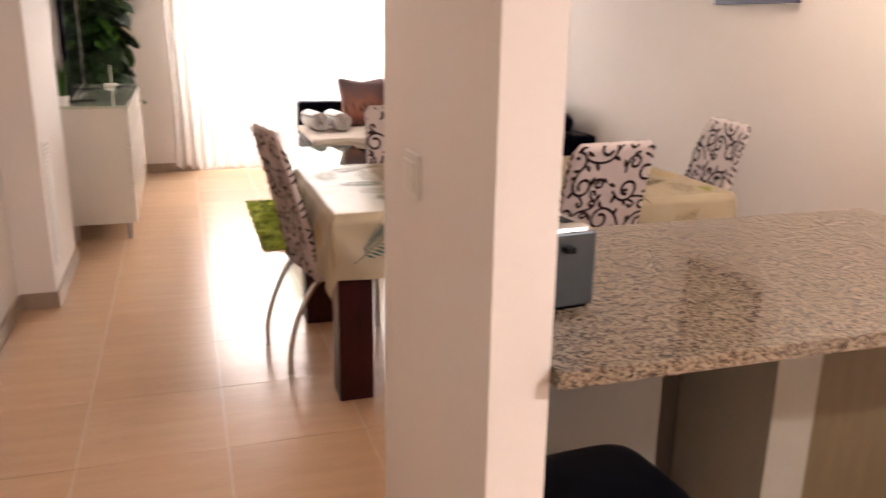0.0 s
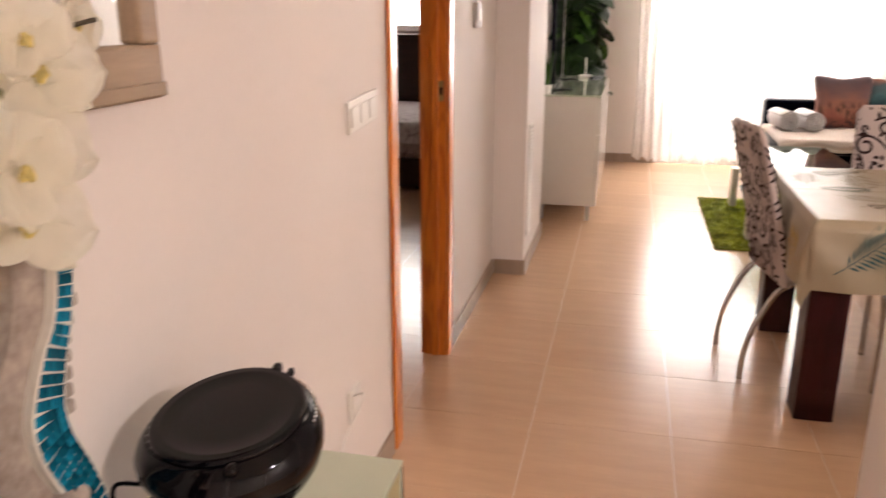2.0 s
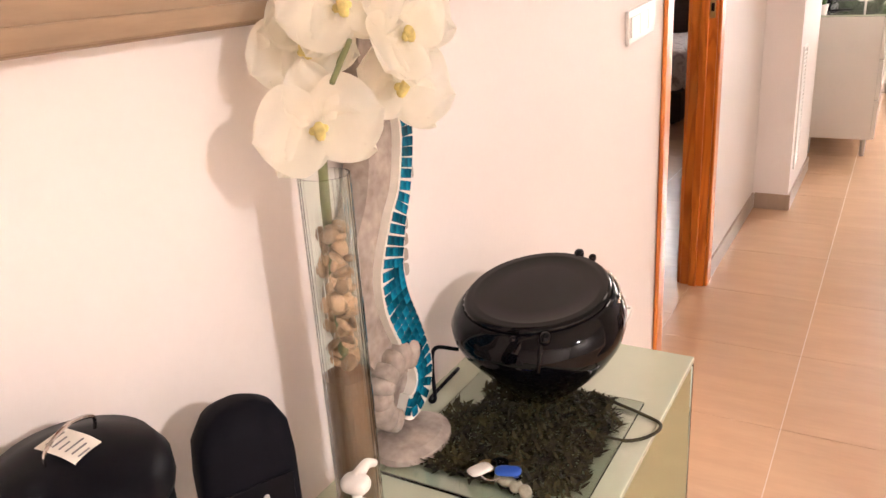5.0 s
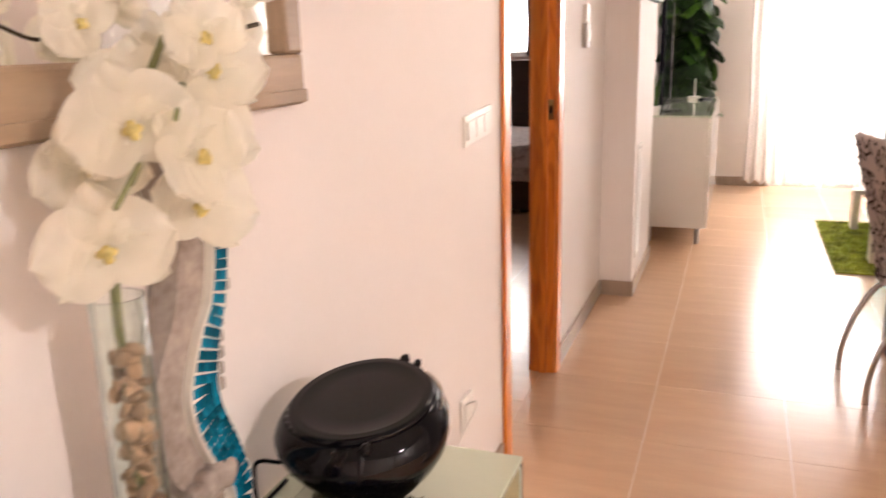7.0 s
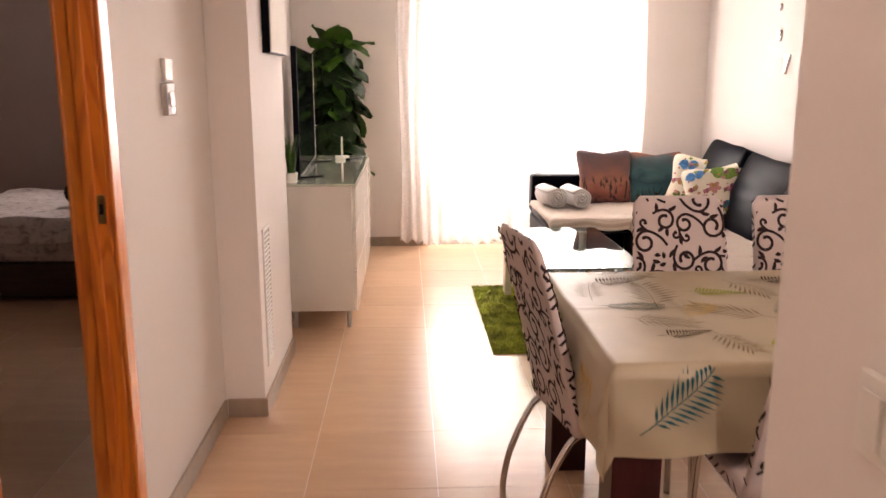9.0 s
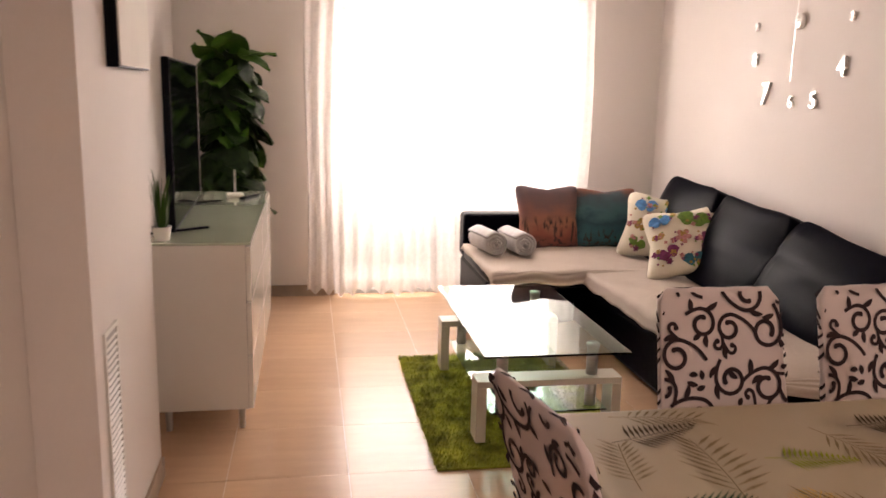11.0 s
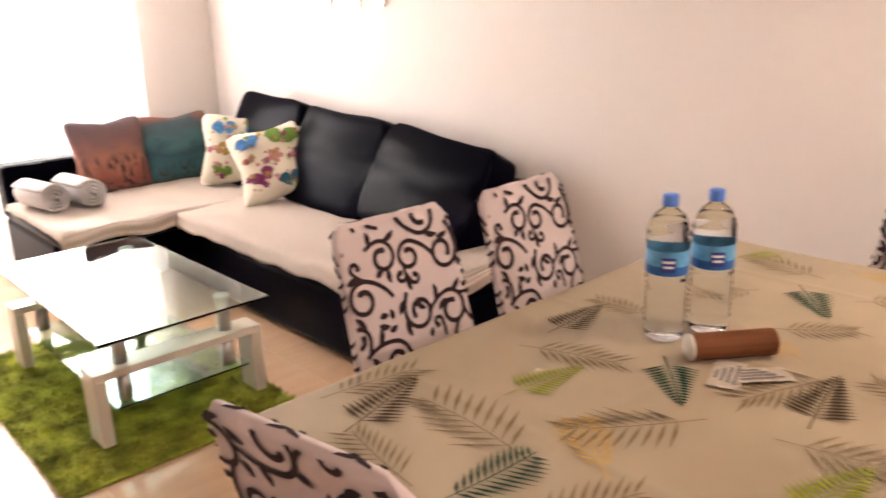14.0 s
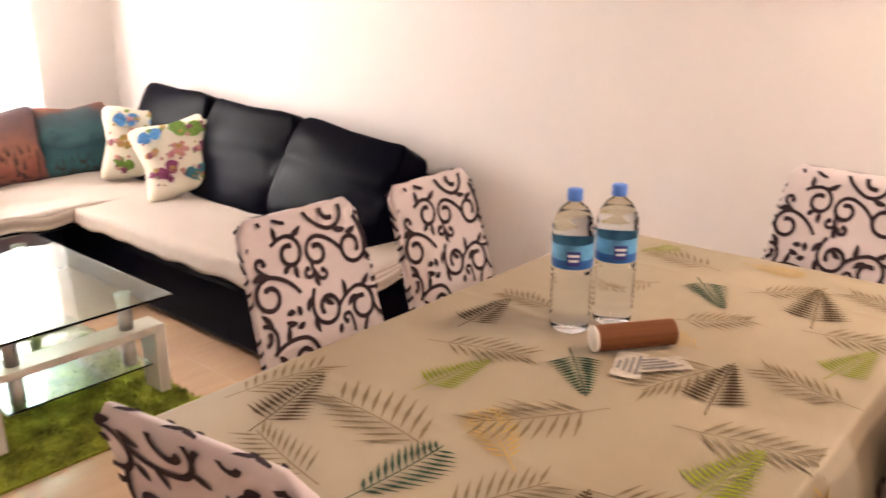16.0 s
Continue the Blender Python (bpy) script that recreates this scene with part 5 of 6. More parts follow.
    tagged(part("vine_print", tb, VINE, seat), kind="stuff")
    for sy in (-1, 1):
        bm = bmesh.new()
        tube(bm, smooth_line([(-0.17, 0.165 * sy, 0.405), (-0.235, 0.17 * sy, 0.36), (-0.305, 0.172 * sy, 0.22), (-0.335, 0.174 * sy, 0.09), (-0.338, 0.174 * sy, 0.0)]), 0.0115, 10)
        part("leg", bm, CHROME, ch, smooth=True)
        bm = bmesh.new()
        tube(bm, smooth_line([(0.15, 0.165 * sy, 0.405), (0.185, 0.168 * sy, 0.36), (0.20, 0.17 * sy, 0.2), (0.205, 0.17 * sy, 0.0)]), 0.0115, 10)
        part("leg", bm, CHROME, ch, smooth=True)
    bm = bmesh.new()
    tube(bm, [(-0.2, -0.165, 0.39), (-0.2, 0.165, 0.39)], 0.009, 8)
    part("stretcher", bm, CHROME, ch)
    return ch


CHAIRS = [(0.832, 3.335, 10), (1.244, 3.675, -90), (1.758, 3.675, -86), (2.23, 3.165, 171), (1.663, 2.96, 97), (1.19, 2.88, 90)]
chair = make_chair()
chair.matrix_basis = pose(CHAIRS[0][0], CHAIRS[0][1], 0, 0, 0, CHAIRS[0][2])
for x, y, rz in CHAIRS[1:]:
    copy_thing(chair, pose(x, y, 0, 0, 0, rz))

# ---- on the table ----
TOP = TZ + 0.0065


def bottle(x, y, rz):
    b = thing("water_bottle", "large clear plastic water bottle with blue cap and label", "water bottle", pose(x, y, TOP, 0, 0, rz) @ Matrix.Diagonal((1.04, 1.04, 1.07, 1)), group="water bottles")
    prof = [(0.0, 0.004), (0.036, 0.0), (0.043, 0.006), (0.045, 0.02)]
    for k in range(9):
        z = 0.032 + 0.0125 * k
        prof += [(0.0408, z), (0.0464, z + 0.006)]
    prof += [(0.0455, 0.150), (0.0455, 0.205), (0.0475, 0.210), (0.0478, 0.222), (0.0440, 0.227), (0.0472, 0.232), (0.0468, 0.243), (0.0425, 0.258), (0.030, 0.278), (0.0165, 0.289), (0.0145, 0.293), (0.0145, 0.300)]
    bm = bmesh.new()
    lathe(bm, prof, 32)
    part("bottle_body", bm, PET, b, smooth=True)
    bm = bmesh.new()
    lathe(bm, [(max(r - 0.0015, 0), z + 0.0015) for r, z in prof if z < 0.262], 32)
    part("water", bm, WATER, b, smooth=True)
    bm = bmesh.new()
    lathe(bm, [(0.0168, 0.2945), (0.0172, 0.297), (0.0172, 0.316), (0.0155, 0.319), (0, 0.319)], 24)
    part("cap", bm, BLUECAP, b, smooth=True)
    bm = bmesh.new()
    lathe(bm, [(0.0466, 0.151), (0.0466, 0.204)], 32)
    bmesh.ops.delete(bm, geom=[f for f in bm.faces if len(f.verts) > 4], context="FACES_ONLY")
    lb = part("label", bm, BLUELABEL, b, "blue printed label band", smooth=True)
    bm = bmesh.new()
    lathe(bm, [(0.0470, 0.152), (0.0470, 0.171)], 32)
    bmesh.ops.delete(bm, geom=[f for f in bm.faces if len(f.verts) > 4], context="FACES_ONLY")
    part("label_wave", bm, DEEPBLUE, lb, "deeper blue lower band", smooth=True)
    bm = sheet(bmesh.new(), lambda u, v: (0.0474 * math.cos(-0.33 + 0.66 * u), 0.0474 * math.sin(-0.33 + 0.66 * u), 0.160 + 0.032 * v), 8, 1)
    part("badge", bm, NAVY, lb, "dark blue square badge")
    for zz, w in ((0.180, 0.26), (0.169, 0.22)):
        bm = sheet(bmesh.new(), lambda u, v: (0.0480 * math.cos(-w + 2 * w * u), 0.0480 * math.sin(-w + 2 * w * u), zz + 0.0055 * v), 6, 1)
        part("badge_bar", bm, WHITEINK, lb)
    return b


bottle(1.565, 3.425, 215)
bottle(1.672, 3.372, 222)
tubeb = thing("biscuit_tube", "roll of ridged brown biscuits in clear wrap", "biscuits", pose(1.50, 3.30, TOP + 0.031, 0, 0, -37))
disc_bm = bmesh.new()
lathe(disc_bm, [(0, -0.0032), (0.027, -0.0032), (0.030, -0.0015), (0.030, 0.0015), (0.027, 0.0032), (0, 0.0032)], 24)
disc = mesh_of("biscuit", disc_bm, BISCUIT, True)
for k in range(25):
    piece("biscuit", disc, tubeb, pose(-0.013 + 0.0076 * k, 0, 0.0004 * (k % 3), 0, 90, 0))
bm = bmesh.new()
lathe(bm, [(0.030, -0.001), (0.030, 0.004), (0.012, 0.010), (0.004, 0.008)], 20, m=pose(-0.017, 0, 0, 0, -90, 0))
part("wrap_end", bm, PAPER, tubeb, "crimped clear wrapper end", smooth=True)
for n, (x, y, rz) in enumerate(((1.475, 3.215, 20), (1.515, 3.165, -38))):
    card = thing("paper_note", "small printed paper note lying on the tablecloth", "paper note", pose(x, y, TOP + 0.001 + 0.0012 * n, 0, 0, rz))
    part("sheet", sheet(bmesh.new(), lambda u, v: (-0.065 + 0.13 * u, -0.032 + 0.064 * v, 0.0015 + 0.002 * math.sin(3 * u + n)), 8, 4), mat("note_paper", (0.50, 0.44, 0.36), 0.6, vary=0.3, scale=40, fine=150), card)
    for k in range(4):
        part("print_bar", boxes((-0.05 + 0.006 * k, 0.045 - 0.012 * k, -0.022 + 0.013 * k, -0.016 + 0.013 * k, 0.0044, 0.0048)), INK, card)


# ---- sofa ----
sofa = thing("corner_sofa", "black leather corner sofa with three big back cushions", "sofa")
part("base", boxes((1.86, 2.80, 4.72, 7.88, 0.03, 0.34), bevel=0.03), LEATHER, sofa)
part("chaise_base", boxes((1.235, 1.858, 6.95, 7.88, 0.03, 0.34), bevel=0.03), LEATHER, sofa)
part("seat_cushion", boxes((1.84, 2.55, 4.73, 6.68, 0.341, 0.435), bevel=0.035), LEATHER, sofa, smooth=True)
part("seat_cushion", boxes((1.22, 2.55, 6.70, 7.70, 0.341, 0.435), bevel=0.035), LEATHER, sofa, smooth=True)
part("back_frame", boxes((2.62, 2.805, 4.73, 7.88, 0.342, 0.72), bevel=0.03), LEATHER, sofa)
part("chaise_back", boxes((1.225, 2.60, 7.705, 7.885, 0.342, 0.675), bevel=0.03), LEATHER, sofa)
for y, w, top, x, lean, sd in ((6.90, 0.76, 0.955, 2.56, 22, 1), (6.13, 0.80, 0.91, 2.55, 25, 2), (5.35, 0.84, 0.86, 2.53, 28, 3)):
    bm = bmesh.new()
    hgt = (top - 0.43) / math.cos(radians(lean)) + 0.02
    pillow_shape(bm, 0.20, w * 0.99, hgt * 1.03, 0.10, 0.10, 96, 60, crumple=0.016, seed=sd)
    for v in bm.verts:
        crease = math.exp(-((v.co.z - 0.02 - 0.02 * math.sin(5 * v.co.y + 2 * sd)) / 0.025) ** 2)
        v.co += 0.004 * noise.noise_vector(Vector((v.co.x * 5, v.co.y * 9, v.co.z * 12 + sd)))
        if v.co.x < 0:
            fold = math.exp(-((v.co.z - 0.02 + 0.03 * math.sin(4 * v.co.y + sd)) / 0.10) ** 2) * 0.010 * math.sin(34 * v.co.y + 22 * v.co.z + 3 * sd)
            v.co.x += fold * math.exp(-(2.4 * v.co.y / w) ** 2)
            v.co.x += 0.009 * crease - 0.035 * (1 - (2 * v.co.y / w) ** 2) * (1 - min(1, abs(2 * v.co.z / hgt)) ** 2)
    bmesh.ops.transform(bm, matrix=Matrix.Translation((x + 0.03, y, 0.43 + (top - 0.43) / 2)) @ pose(0, 0, 0, 0, lean, 0) @ pose(0, 0, 0, 5 if sd == 3 else 2, 0, 0), verts=bm.verts)
    part("back_cushion", bm, LEATHER, sofa, smooth=True)
for x, y in ((1.30, 7.80), (1.30, 7.05), (1.93, 4.80), (2.72, 4.80), (2.72, 7.80)):
    part("foot", boxes((x - 0.03, x + 0.03, y - 0.03, y + 0.03, 0.0, 0.0295)), BLACKP, sofa)


def throw_bm(x0, x1, y0, y1, z, hang_x0, hang_y0, seed):
    def place(u, v):
        x, y = x0 + (x1 - x0) * u, y0 + (y1 - y0) * v
        e = 0.03 * noise.noise((4 * v * (y1 - y0), seed, 0.0)) if u < 0.5 else 0
        zz = z + 0.008 * noise.noise((x * 6, y * 6, seed)) + 0.003
        if x < hang_x0:
            d = hang_x0 - x
            x, zz = hang_x0 - 0.012 - 0.2 * d + e * d * 4, zz - d * 0.9 + e
        if y < hang_y0:
            d = hang_y0 - y
            y, zz = hang_y0 - 0.012 - 0.2 * d, zz - d * 0.9 + 0.015 * math.sin(14 * x)
        return (x, y, zz)
    return sheet(bmesh.new(), place, 40, 56)


for args, sd in (((1.76, 2.52, 4.66, 6.74, 0.443, 1.838, 4.728), 1.0), ((1.19, 2.45, 6.62, 7.66, 0.449, 1.22, 6.698), 6.0)):
    th_ = tagged(part("sofa_throw", throw_bm(*args, sd), THROW, None, smooth=True), "beige ribbed throw spread over the sofa seat", "throw blanket", "sofa throws")
    md = th_.modifiers.new("thick", "SOLIDIFY")
    md.thickness, md.offset = 0.008, 1


def cushion(label, material, x, y, z, size, rz, tilt, seed, prints=(), roll=0):
    c = thing("throw_pillow", label, "cushion", Matrix.Translation((x, y, z)) @ pose(0, 0, 0, 0, 0, rz) @ pose(0, 0, 0, tilt, 0, 0) @ pose(0, 0, 0, 0, roll, 0), group="cushions on the sofa")
    bm = bmesh.new()
    pillow_shape(bm, size, size, 0.15, 0.22, 0.62, 48, 16, crumple=0.010, seed=seed)
    for v in bm.verts:
        k = (abs(v.co.x) * abs(v.co.y)) / (size * size / 4)
        f = 0.90 + 0.22 * k ** 1.5
        v.co.x *= f
        v.co.y *= f
    bmesh.ops.transform(bm, matrix=pose(0, 0, 0, 90), verts=bm.verts)
    part("cover", bm, material, c, smooth=True)
    rnd = random.Random(seed)
    for k, (px, pz, r, n, pm) in enumerate(prints):
        bm = bmesh.new()
        ctr = []
        steps = max(24, n * 6)
        for q in range(steps):
            a = 2 * math.pi * q / steps
            if n == 2:
                rr = r * (0.16 + 0.9 * abs(math.cos(a)) ** 0.6 * (1.0 if math.sin(a) > -0.15 else 0.72))
            else:
                rr = r * (0.55 + 0.45 * abs(math.cos(n * a / 2)) ** 0.7)
            turn = a + (k * 1.7 if n != 2 else 0.4 * math.sin(5 * k + seed))
            ctr.append((px + rr * math.cos(turn), pz + rr * math.sin(turn)))
        def skin(a, b):
            fa, fb = min(1, abs(2 * a / size)), min(1, abs(2 * b / size))
            return -0.0755 * (1 - max(fa, fb) ** 3.2) ** 0.62 - 0.009
        mid = bm.verts.new((px, skin(px, pz), pz))
        outer = [bm.verts.new((a, skin(a, b), b)) for a, b in ctr]
        for q in range(len(outer)):
            bm.faces.new((mid, outer[q], outer[(q + 1) % len(outer)]))
        part("print", bm, pm, c)
    return c


def flowers(seed, big):
    rnd, out = random.Random(seed), list(big)
    for k in range(64):
        out.append((rnd.uniform(-0.19, 0.19), rnd.uniform(-0.19, 0.19), rnd.choice((0.008, 0.010, 0.013, 0.017, 0.022)), rnd.choice((4, 5, 6)), rnd.choice(PRINTS[1:5])))
    return out


cushion("orange-brown printed square cushion leaning on the sofa back", SUNSET, 1.83, 7.58, 0.66, 0.47, 4, -14, 1)
cushion("dark teal printed square cushion leaning on the sofa back", LAGOON, 2.27, 7.58, 0.65, 0.46, -6, -14, 2)
cushion("cream cushion with bright flower and butterfly print", FLORAL, 2.46, 7.08, 0.67, 0.45, -30, -24, 3, flowers(3, [(-0.09, 0.12, 0.075, 2, PRINTS[0]), (0.09, 0.12, 0.05, 2, PRINTS[0]), (0.05, -0.06, 0.05, 5, PRINTS[3]), (-0.1, -0.03, 0.05, 2, PRINTS[4]), (-0.1, -0.15, 0.06, 2, PRINTS[2])]), roll=6)
cushion("cream cushion with bright flower and butterfly print", FLORAL, 2.40, 6.54, 0.665, 0.46, -32, -36, 4, flowers(9, [(0.07, 0.12, 0.095, 2, PRINTS[2]), (-0.13, 0.13, 0.07, 2, PRINTS[0]), (-0.10, -0.10, 0.07, 2, PRINTS[1]), (0.05, -0.15, 0.065, 2, PRINTS[5]), (0.13, -0.02, 0.05, 5, PRINTS[1]), (0.0, 0.01, 0.05, 5, PRINTS[3]), (-0.15, 0.02, 0.04, 2, PRINTS[4])]), roll=-13)


def towel(x, y, rz):
    t = thing("rolled_towel", "rolled grey towel lying on the sofa", "towel", pose(x, y, 0.458 + 0.088, 0, 0, rz), group="rolled towels")
    bm = bmesh.new()
    def place(u, v):
        a = 2 * math.pi * 3.4 * u
        r = 0.018 + 0.072 * u + 0.002 * math.sin(5 * a)
        return (r * math.cos(a), -0.17 + 0.34 * v + 0.006 * math.sin(3 * a), r * math.sin(a) * 0.97)
    sheet(bm, place, 110, 6)
    ob = part("roll", bm, TOWEL, t, smooth=True)
    md = ob.modifiers.new("thick", "SOLIDIFY")
    md.thickness, md.offset = 0.014, -1


towel(1.315, 7.32, 10)
towel(1.515, 7.29, 8)

# ---- coffee table and rug ----
ct = thing("coffee_table", "glass coffee table with cream frame and chrome posts", "coffee table")
CX0, CX1, CY0, CY1, CZ = 0.815, 1.475, 5.112, 6.385, 0.455
part("glass_top", boxes((CX0, CX1, CY0, CY1, CZ - 0.010, CZ), bevel=0.002), GREENGLASS, ct, "clear glass top with green edge")
part("glass_shelf", boxes((CX0 + 0.06, CX1 - 0.06, CY0 + 0.10, CY1 - 0.10, 0.150, 0.157), bevel=0.0015), GREENGLASS, ct, "lower glass shelf")
CREAM = mat("cream_lacquer", (0.68, 0.62, 0.54), 0.3, vary=0.04, bump=0)
for y in (CY0 + 0.10, CY1 - 0.22):
    part("crossbar", boxes((CX0 - 0.005, CX1 + 0.005, y, y + 0.12, 0.275, 0.305), bevel=0.002), CREAM, ct)
    for x in (CX0 - 0.005, CX1 - 0.040):
        part("leg", boxes((x, x + 0.045, y, y + 0.12, 0.02, 0.2748), bevel=0.002), CREAM, ct)
    for x in (CX0 + 0.12, CX1 - 0.12):
        bm = bmesh.new()
        lathe(bm, [(0.024, 0.158), (0.026, 0.162), (0.026, 0.2748)], 20, (x, y + 0.06))
        lathe(bm, [(0.026, 0.3052), (0.026, 0.40), (0.024, 0.402), (0.030, 0.430), (0.032, 0.4445)], 20, (x, y + 0.06))
        part("post", bm, STEEL, ct, "brushed steel post", smooth=True)
rug = tagged(part("shag_rug", boxes((0.605, 1.515, 5.00, 6.45, 0.0, 0.010), bevel=0.004), GRASSRUG), "green long-pile rug under the coffee table", "rug")
rnd = random.Random(21)
verts, faces = [], []
for k in range(26000):
    x, y = rnd.uniform(0.60, 1.52), rnd.uniform(4.995, 6.455)
    h, a, b = rnd.uniform(0.016, 0.028), rnd.uniform(0, 6.28), rnd.uniform(0.3, 1.1)
    a += 2.5 * noise.noise((x * 4, y * 4, 0))
    d = Vector((math.cos(a) * math.cos(b), math.sin(a) * math.cos(b), math.sin(b))) * h
    s = Vector((-math.sin(a), math.cos(a), 0)) * 0.0028
    p = Vector((x, y, 0.009))
    n0 = len(verts)
    verts += [p - s, p + s, p + d]
    faces.append((n0, n0 + 1, n0 + 2))
me = bpy.data.meshes.new("shag")
me.from_pydata(verts, [], faces)
me.materials.append(GRASSRUG)
shag = new("shag", me)
shag.parent = rug
tagged(shag, kind="stuff")

# ---- sideboard with television ----
SBX0, SBX1, SBY0, SBY1, SBZ = -0.60, -0.165, 5.46, 7.31, 0.89
sb = thing("sideboard", "white gloss sideboard with drawers and glass top", "sideboard")
part("carcass", boxes((SBX0, SBX1 - 0.022, SBY0, SBY1, 0.125, SBZ - 0.012), bevel=0.002), GLOSSWHITE, sb)
part("glass_top", boxes((SBX0, SBX1, SBY0 - 0.002, SBY1 + 0.002, SBZ - 0.010, SBZ), bevel=0.001), FROST, sb, "pale greenish glass top")
for k in range(3):
    z0, z1 = 0.128 + 0.25 * k, 0.128 + 0.25 * k + 0.243
    for y0, y1 in ((SBY0 + 0.003, 6.383), (6.389, SBY1 - 0.003)):
        part("drawer_front", boxes((SBX1 - 0.021, SBX1, y0, y1, z0, z1), bevel=0.002), GLOSSWHITE, sb)
for x in (SBX0 + 0.05, SBX1 - 0.06):
    for y in (SBY0 + 0.09, SBY1 - 0.09):
        bm = bmesh.new()
        lathe(bm, [(0.012, 0), (0.014, 0.004), (0.016, 0.1245)], 14, (x, y))
        part("foot", bm, STEEL, sb)
tv = thing("television", "large black flat television on splayed feet", "television", pose(-0.535, 6.235, SBZ, 0, 0, 2.3))
part("housing", boxes((-0.022, 0.012, -0.62, 0.62, 0.02, 0.785), bevel=0.006), BLACKP, tv)
part("screen", boxes((0.0125, 0.0145, -0.61, 0.61, 0.04, 0.775)), SCREEN, tv, "dark glossy screen")
part("bezel", boxes((0.012, 0.017, 0.6105, 0.619, 0.03, 0.78)), STEEL, tv, "thin silver bezel edge")
for y in (-0.48, 0.48):
    for k in (-1, 1):
        bm = boxes((-0.013, 0.013, 0.0, 0.16, 0.0, 0.009), bevel=0.003)
        part("tv_foot", bm, BLACKP, tv).matrix_local = pose(0.0, y, 0.001, 0, 0, -90 * k + 35)
    part("foot_post", boxes((-0.012, 0.008, y - 0.012, y + 0.012, 0.0105, 0.0195)), BLACKP, tv)
box_ = thing("router", "small white set-top router with an upright aerial", "router", pose(-0.36, 7.0, SBZ, 0, 0, 10))
part("body", boxes((-0.05, 0.05, -0.05, 0.05, 0.0, 0.025), bevel=0.005), PLASTIC, box_)
part("aerial", boxes((-0.007, 0.007, -0.004, 0.004, 0.0255, 0.17), bevel=0.002), PLASTIC, box_)
rem = thing("remote_control", "black remote control on the sideboard", "remote control", pose(-0.27, 6.95, SBZ, 0, 0, 65))
part("case", boxes((-0.09, 0.09, -0.022, 0.022, 0.0, 0.016), bevel=0.005), BLACKP, rem)
gp = thing("potted_grass", "small green artificial grass in a white pot", "potted plant", pose(-0.545, 5.545, SBZ))
bm = bmesh.new()
lathe(bm, [(0, 0), (0.032, 0), (0.042, 0.06), (0.038, 0.06), (0.036, 0.05), (0, 0.05)], 20)
part("flower_pot", bm, PLASTIC, gp, smooth=False)
bm = bmesh.new()
rnd = random.Random(2)
for k in range(60):
    a, r, l = rnd.uniform(0, 6.28), rnd.uniform(0, 0.025), rnd.uniform(0.15, 0.27)
    p, d = Vector((r * math.cos(a), r * math.sin(a), 0.05)), Vector((0.12 * math.cos(a), 0.12 * math.sin(a), 1)).normalized()
    s = Vector((-math.sin(a), math.cos(a), 0)) * 0.004
    bm.faces.new([bm.verts.new(q) for q in (p - s, p + s, p + d * l * 0.7 + s * 0.6, p + d * l + Vector((math.cos(a), math.sin(a), 0)) * 0.02, p + d * l * 0.7 - s * 0.6)])
part("grass_blades", bm, LEAFLIT, gp)

# ---- climbing plant ----
plant = thing("climbing_plant", "tall leafy climbing plant on a pole in a dark pot", "potted plant", pose(-0.45, 7.60, 0))
bm = bmesh.new()
lathe(bm, [(0, 0), (0.13, 0), (0.17, 0.28), (0.175, 0.30), (0.155, 0.30), (0.15, 0.27), (0, 0.27)], 28)
part("flower_pot", bm, TERRA, plant)
bm = bmesh.new()
tube(bm, smooth_line([(0, 0, 0.26), (0.01, 0.005, 0.8), (-0.005, 0, 1.3), (0.0, 0, 1.78)]), 0.022, 8)
part("pole", bm, STEM, plant, smooth=True)


def leaf_bm(l, w):
    def place(u, v):
        x = (u - 0.5) * 2
        s = (math.sin(math.pi * v ** 0.66) ** 0.65) * (1 - 0.12 * v)
        back = -0.18 * l * (abs(x) ** 1.5) * (1 - v) ** 2
        return (x * w / 2 * s, l * v + back, -0.10 * l * v * v * 1.6 - 0.10 * w * abs(x) * s + 0.012 * math.sin(7 * v + 3 * x))
    return sheet(bmesh.new(), place, 6, 7)


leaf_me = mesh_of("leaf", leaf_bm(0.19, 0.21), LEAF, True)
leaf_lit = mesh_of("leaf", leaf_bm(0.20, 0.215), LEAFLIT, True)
rnd = random.Random(17)
for k in range(150):
    z = 0.86 + 0.95 * k / 150
    a = 2.4 * k + rnd.uniform(-0.5, 0.5)
    r = rnd.uniform(0.04, 0.19)
    s = rnd.uniform(0.85, 1.25)
    # lit-coloured leaves get commoner near the top, the light put into the colour
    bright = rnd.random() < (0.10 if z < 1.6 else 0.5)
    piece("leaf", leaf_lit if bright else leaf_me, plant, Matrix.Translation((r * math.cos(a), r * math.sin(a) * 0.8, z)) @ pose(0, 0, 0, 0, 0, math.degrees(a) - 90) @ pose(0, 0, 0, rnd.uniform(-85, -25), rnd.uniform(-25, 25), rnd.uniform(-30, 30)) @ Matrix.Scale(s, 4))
# top leaves, all in the lit green
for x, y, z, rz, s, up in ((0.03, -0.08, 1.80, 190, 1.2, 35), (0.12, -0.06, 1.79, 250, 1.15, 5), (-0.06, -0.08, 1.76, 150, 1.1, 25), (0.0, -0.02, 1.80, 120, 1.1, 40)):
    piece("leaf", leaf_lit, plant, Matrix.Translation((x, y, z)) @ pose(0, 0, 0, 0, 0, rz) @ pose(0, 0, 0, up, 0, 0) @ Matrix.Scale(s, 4))

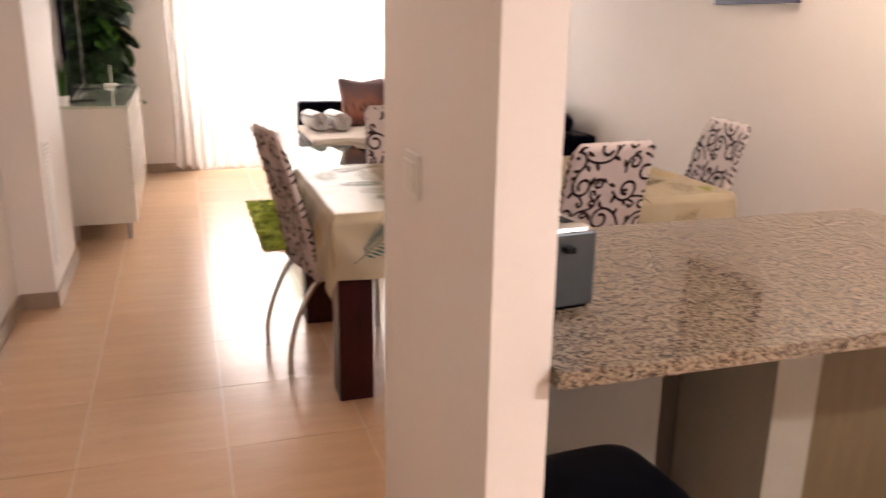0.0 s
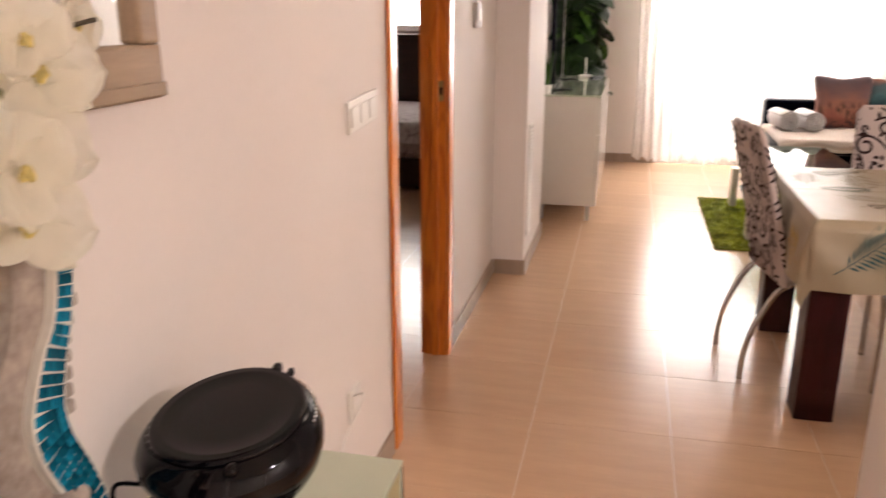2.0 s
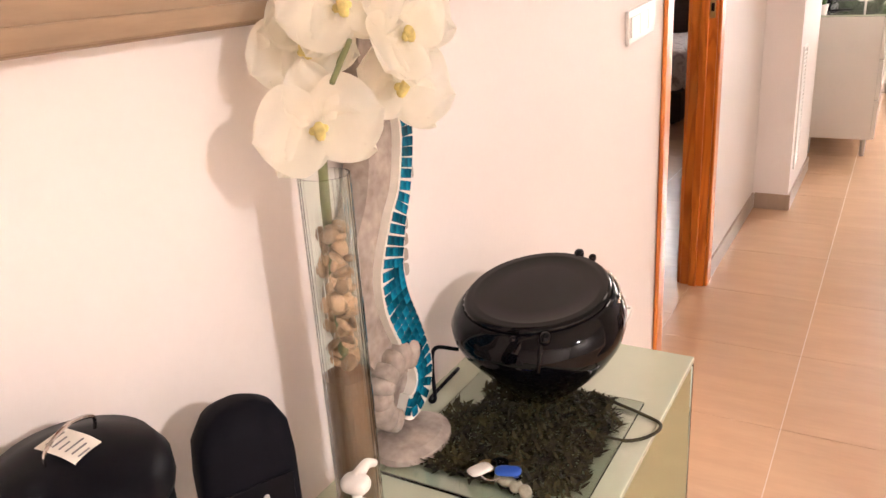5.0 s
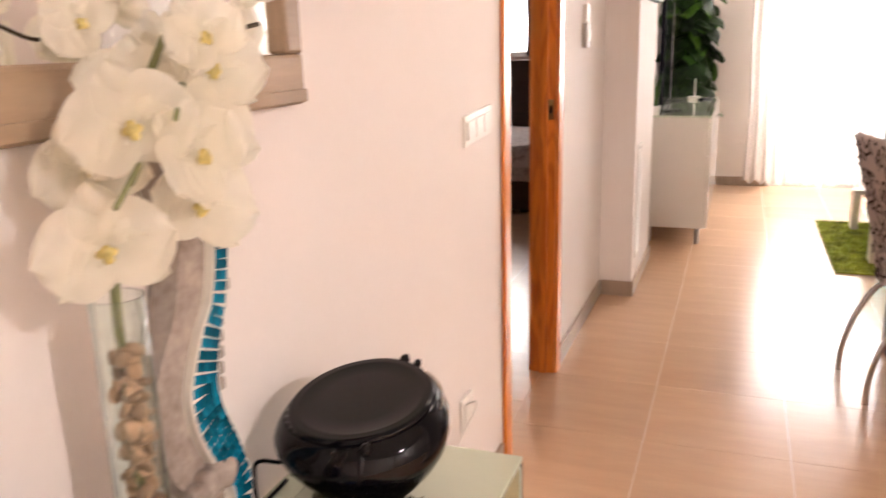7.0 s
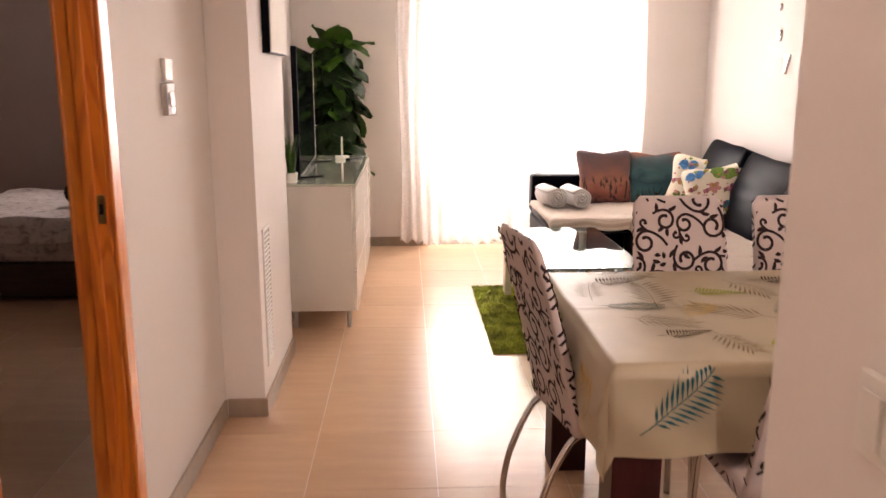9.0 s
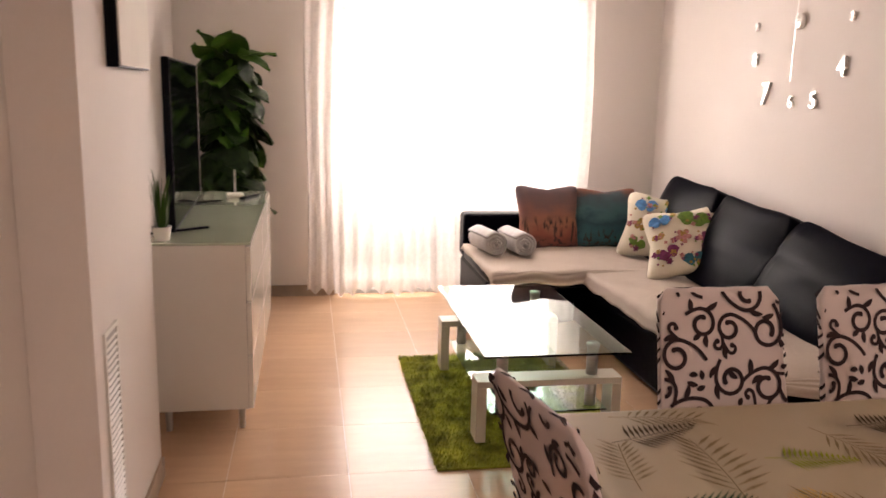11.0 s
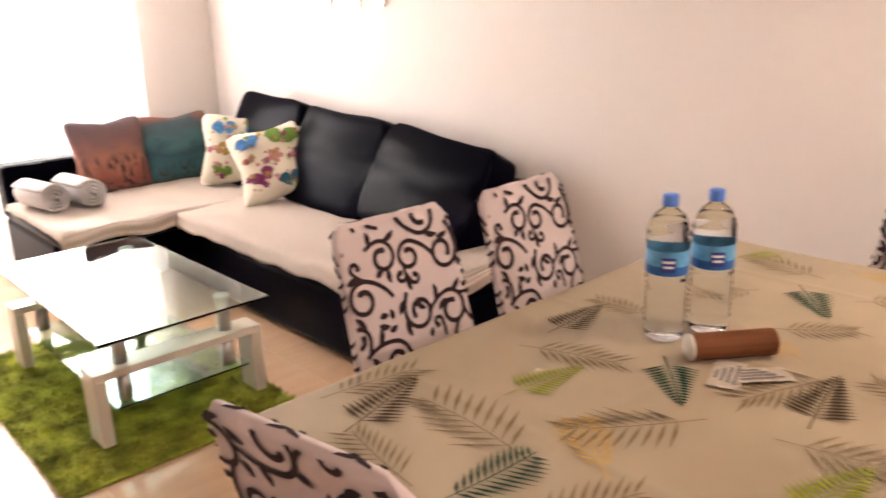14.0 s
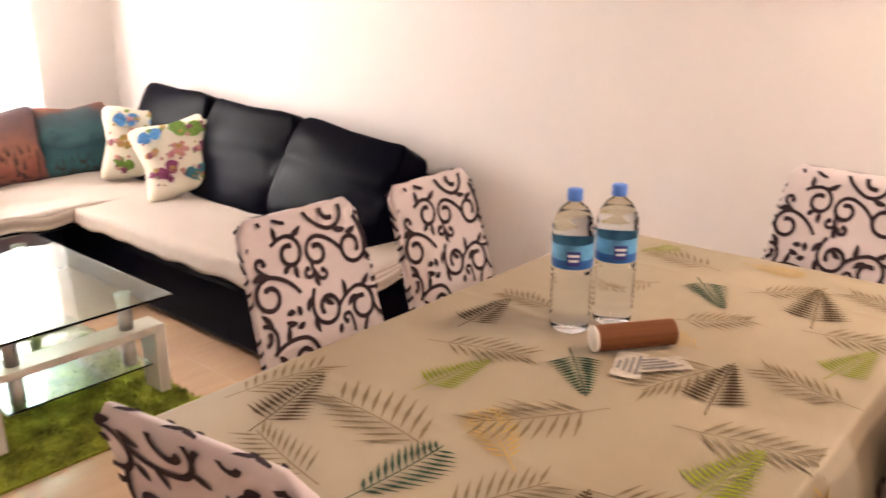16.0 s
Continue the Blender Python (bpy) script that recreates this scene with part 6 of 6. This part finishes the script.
# ---- numeral wall clock ----
clock = thing("wall_clock", "frameless wall clock with stuck-on mirrored numerals and thin pointers", "wall clock")
KC = (6.195, 1.99)
NUM = mat("silvered_numeral", (0.92, 0.90, 0.87), 0.28, metal=0.85, vary=0.03, bump=0)
for body, y, z, hgt in (("8", 6.617, 1.79, 0.10), ("7", 6.47, 1.585, 0.165), ("5", 5.995, 1.553, 0.115), ("4", 5.783, 1.725, 0.13), ("6", 6.205, 1.542, 0.085), ("9", 6.63, 1.99, 0.06), ("3", 5.745, 1.975, 0.06), ("10", 6.56, 2.20, 0.1), ("2", 5.80, 2.20, 0.12), ("11", 6.40, 2.36, 0.12), ("1", 5.98, 2.36, 0.15), ("12", 6.2, 2.40, 0.10)):
    lettering("numeral", body, hgt * 1.12, Matrix.Translation((RW - 0.010, y, z)) @ pose(0, 0, 0, 90, 0, -90), NUM, clock, 0.009, 0.0012)
bm = bmesh.new()
lathe(bm, [(0.0, 0.0), (0.042, 0.0), (0.045, 0.004), (0.045, 0.018), (0.03, 0.024), (0, 0.025)], 28, m=Matrix.Translation((RW - 0.001, *KC)) @ pose(0, 0, 0, 0, -90, 0))
part("hub", bm, NUM, clock, smooth=True)
for a, l in ((180, 0.33), (4, 0.24)):
    bm = boxes((RW - 0.036, RW - 0.033, -0.004, 0.004, -0.03, l), bevel=0.001)
    bmesh.ops.rotate(bm, cent=(0, 0, 0), matrix=Matrix.Rotation(radians(a), 3, "X"), verts=bm.verts)
    bmesh.ops.translate(bm, vec=(0, *KC), verts=bm.verts)
    part("pointer", bm, NUM, clock)
part("pivot", boxes((RW - 0.0375, RW - 0.0255, KC[0] - 0.005, KC[0] + 0.005, KC[1] - 0.005, KC[1] + 0.005)), NUM, clock)

# ---- bedroom ----
bed = thing("double_bed", "made double bed with floral bedding and dark base", "bed")
part("base", boxes((-3.2, -1.55, 6.22, 7.85, 0.03, 0.27), bevel=0.01), DARKWOOD, bed)
for x in (-3.1, -1.65):
    part("foot", boxes((x - 0.04, x + 0.04, 6.3, 6.38, 0, 0.0295)), DARKWOOD, bed)
    part("foot", boxes((x - 0.04, x + 0.04, 7.7, 7.78, 0, 0.0295)), DARKWOOD, bed)
part("mattress", boxes((-3.2, -1.55, 6.20, 7.85, 0.271, 0.52), bevel=0.05), BEDDING, bed)
duv = bmesh.new()
sheet(duv, lambda u, v: (-3.24 + 1.73 * u, 6.16 + 1.55 * v, 0.555 + 0.03 * noise.noise((u * 5, v * 5, 0)) - (0.16 * max(0, 1 - v / 0.05) + 0.12 * max(0, (u - 0.965) / 0.035)) + 0.02), 40, 36)
part("duvet", duv, BEDDING, bed, smooth=True)
part("headboard", boxes((-2.58, -1.5, 7.87, 7.94, 0.0, 1.22), bevel=0.01), DARKWOOD, bed)
bag = bmesh.new()
pillow_shape(bag, 0.34, 0.28, 0.20, 0.6, 0.6, 20, 10, m=pose(-2.24, 6.9, 0.66), crumple=0.02)
tagged(part("black_bag", bag, BLACKP, None, smooth=True), "soft black bag lying on the bed", "bag")
dc = thing("dark_curtain", "dark brown drape beside the bedroom window", "curtain")
part("cloth", drape(-2.06, -1.35, 7.90, 1.24, 2.42, 6, 2.0), DARKCURTAIN, dc, smooth=True)
rod = bmesh.new()
tube(rod, [(-3.0, 7.9, 2.43), (-1.3, 7.9, 2.43)], 0.012, 8)
part("curtain_rod", rod, STEEL, dc)
for x in (-2.98, -1.32):
    part("rod_bracket", boxes((x - 0.012, x + 0.012, 7.9, 7.999, 2.42, 2.442)), STEEL, dc)
bw = thing("window_bedroom", "white framed bedroom window", "window", kind="structure")
part("window_frame", boxes((-2.55, -2.50, 8.05, 8.10, 1.25, 2.15), (-1.55, -1.50, 8.05, 8.10, 1.25, 2.15), (-2.50, -1.55, 8.05, 8.10, 1.25, 1.30), (-2.50, -1.55, 8.05, 8.10, 2.10, 2.15)), ALU, bw)
pn = part("pane", boxes((-2.505, -1.545, 8.07, 8.076, 1.295, 2.105)), GLASS, bw)
pn.visible_shadow = False

# ---- floor tiles, piece by piece ----
TS = 0.4885
tile_bm = boxes((-0.2428, 0.2428, -0.2457, 0.2457, -0.010, 0.0), bevel=0.0)
tile_me = mesh_of("floor_tile", tile_bm, TILE)
for i in range(-1, 6):
    for j in range(0, 20):
        x, y = -0.0045 + (i - 0) * TS, -1.39 + 0.4935 * j + 0.2455
        if x - 0.24 > RW:
            continue
        piece("tile", tile_me, floor, pose(x, y, 0.0))
for i in range(0, 4):
    for j in range(0, 13):
        piece("tile", tile_me, floor, pose(-0.98 - TS * i, 2.0 + 0.4935 * j, 0.0))
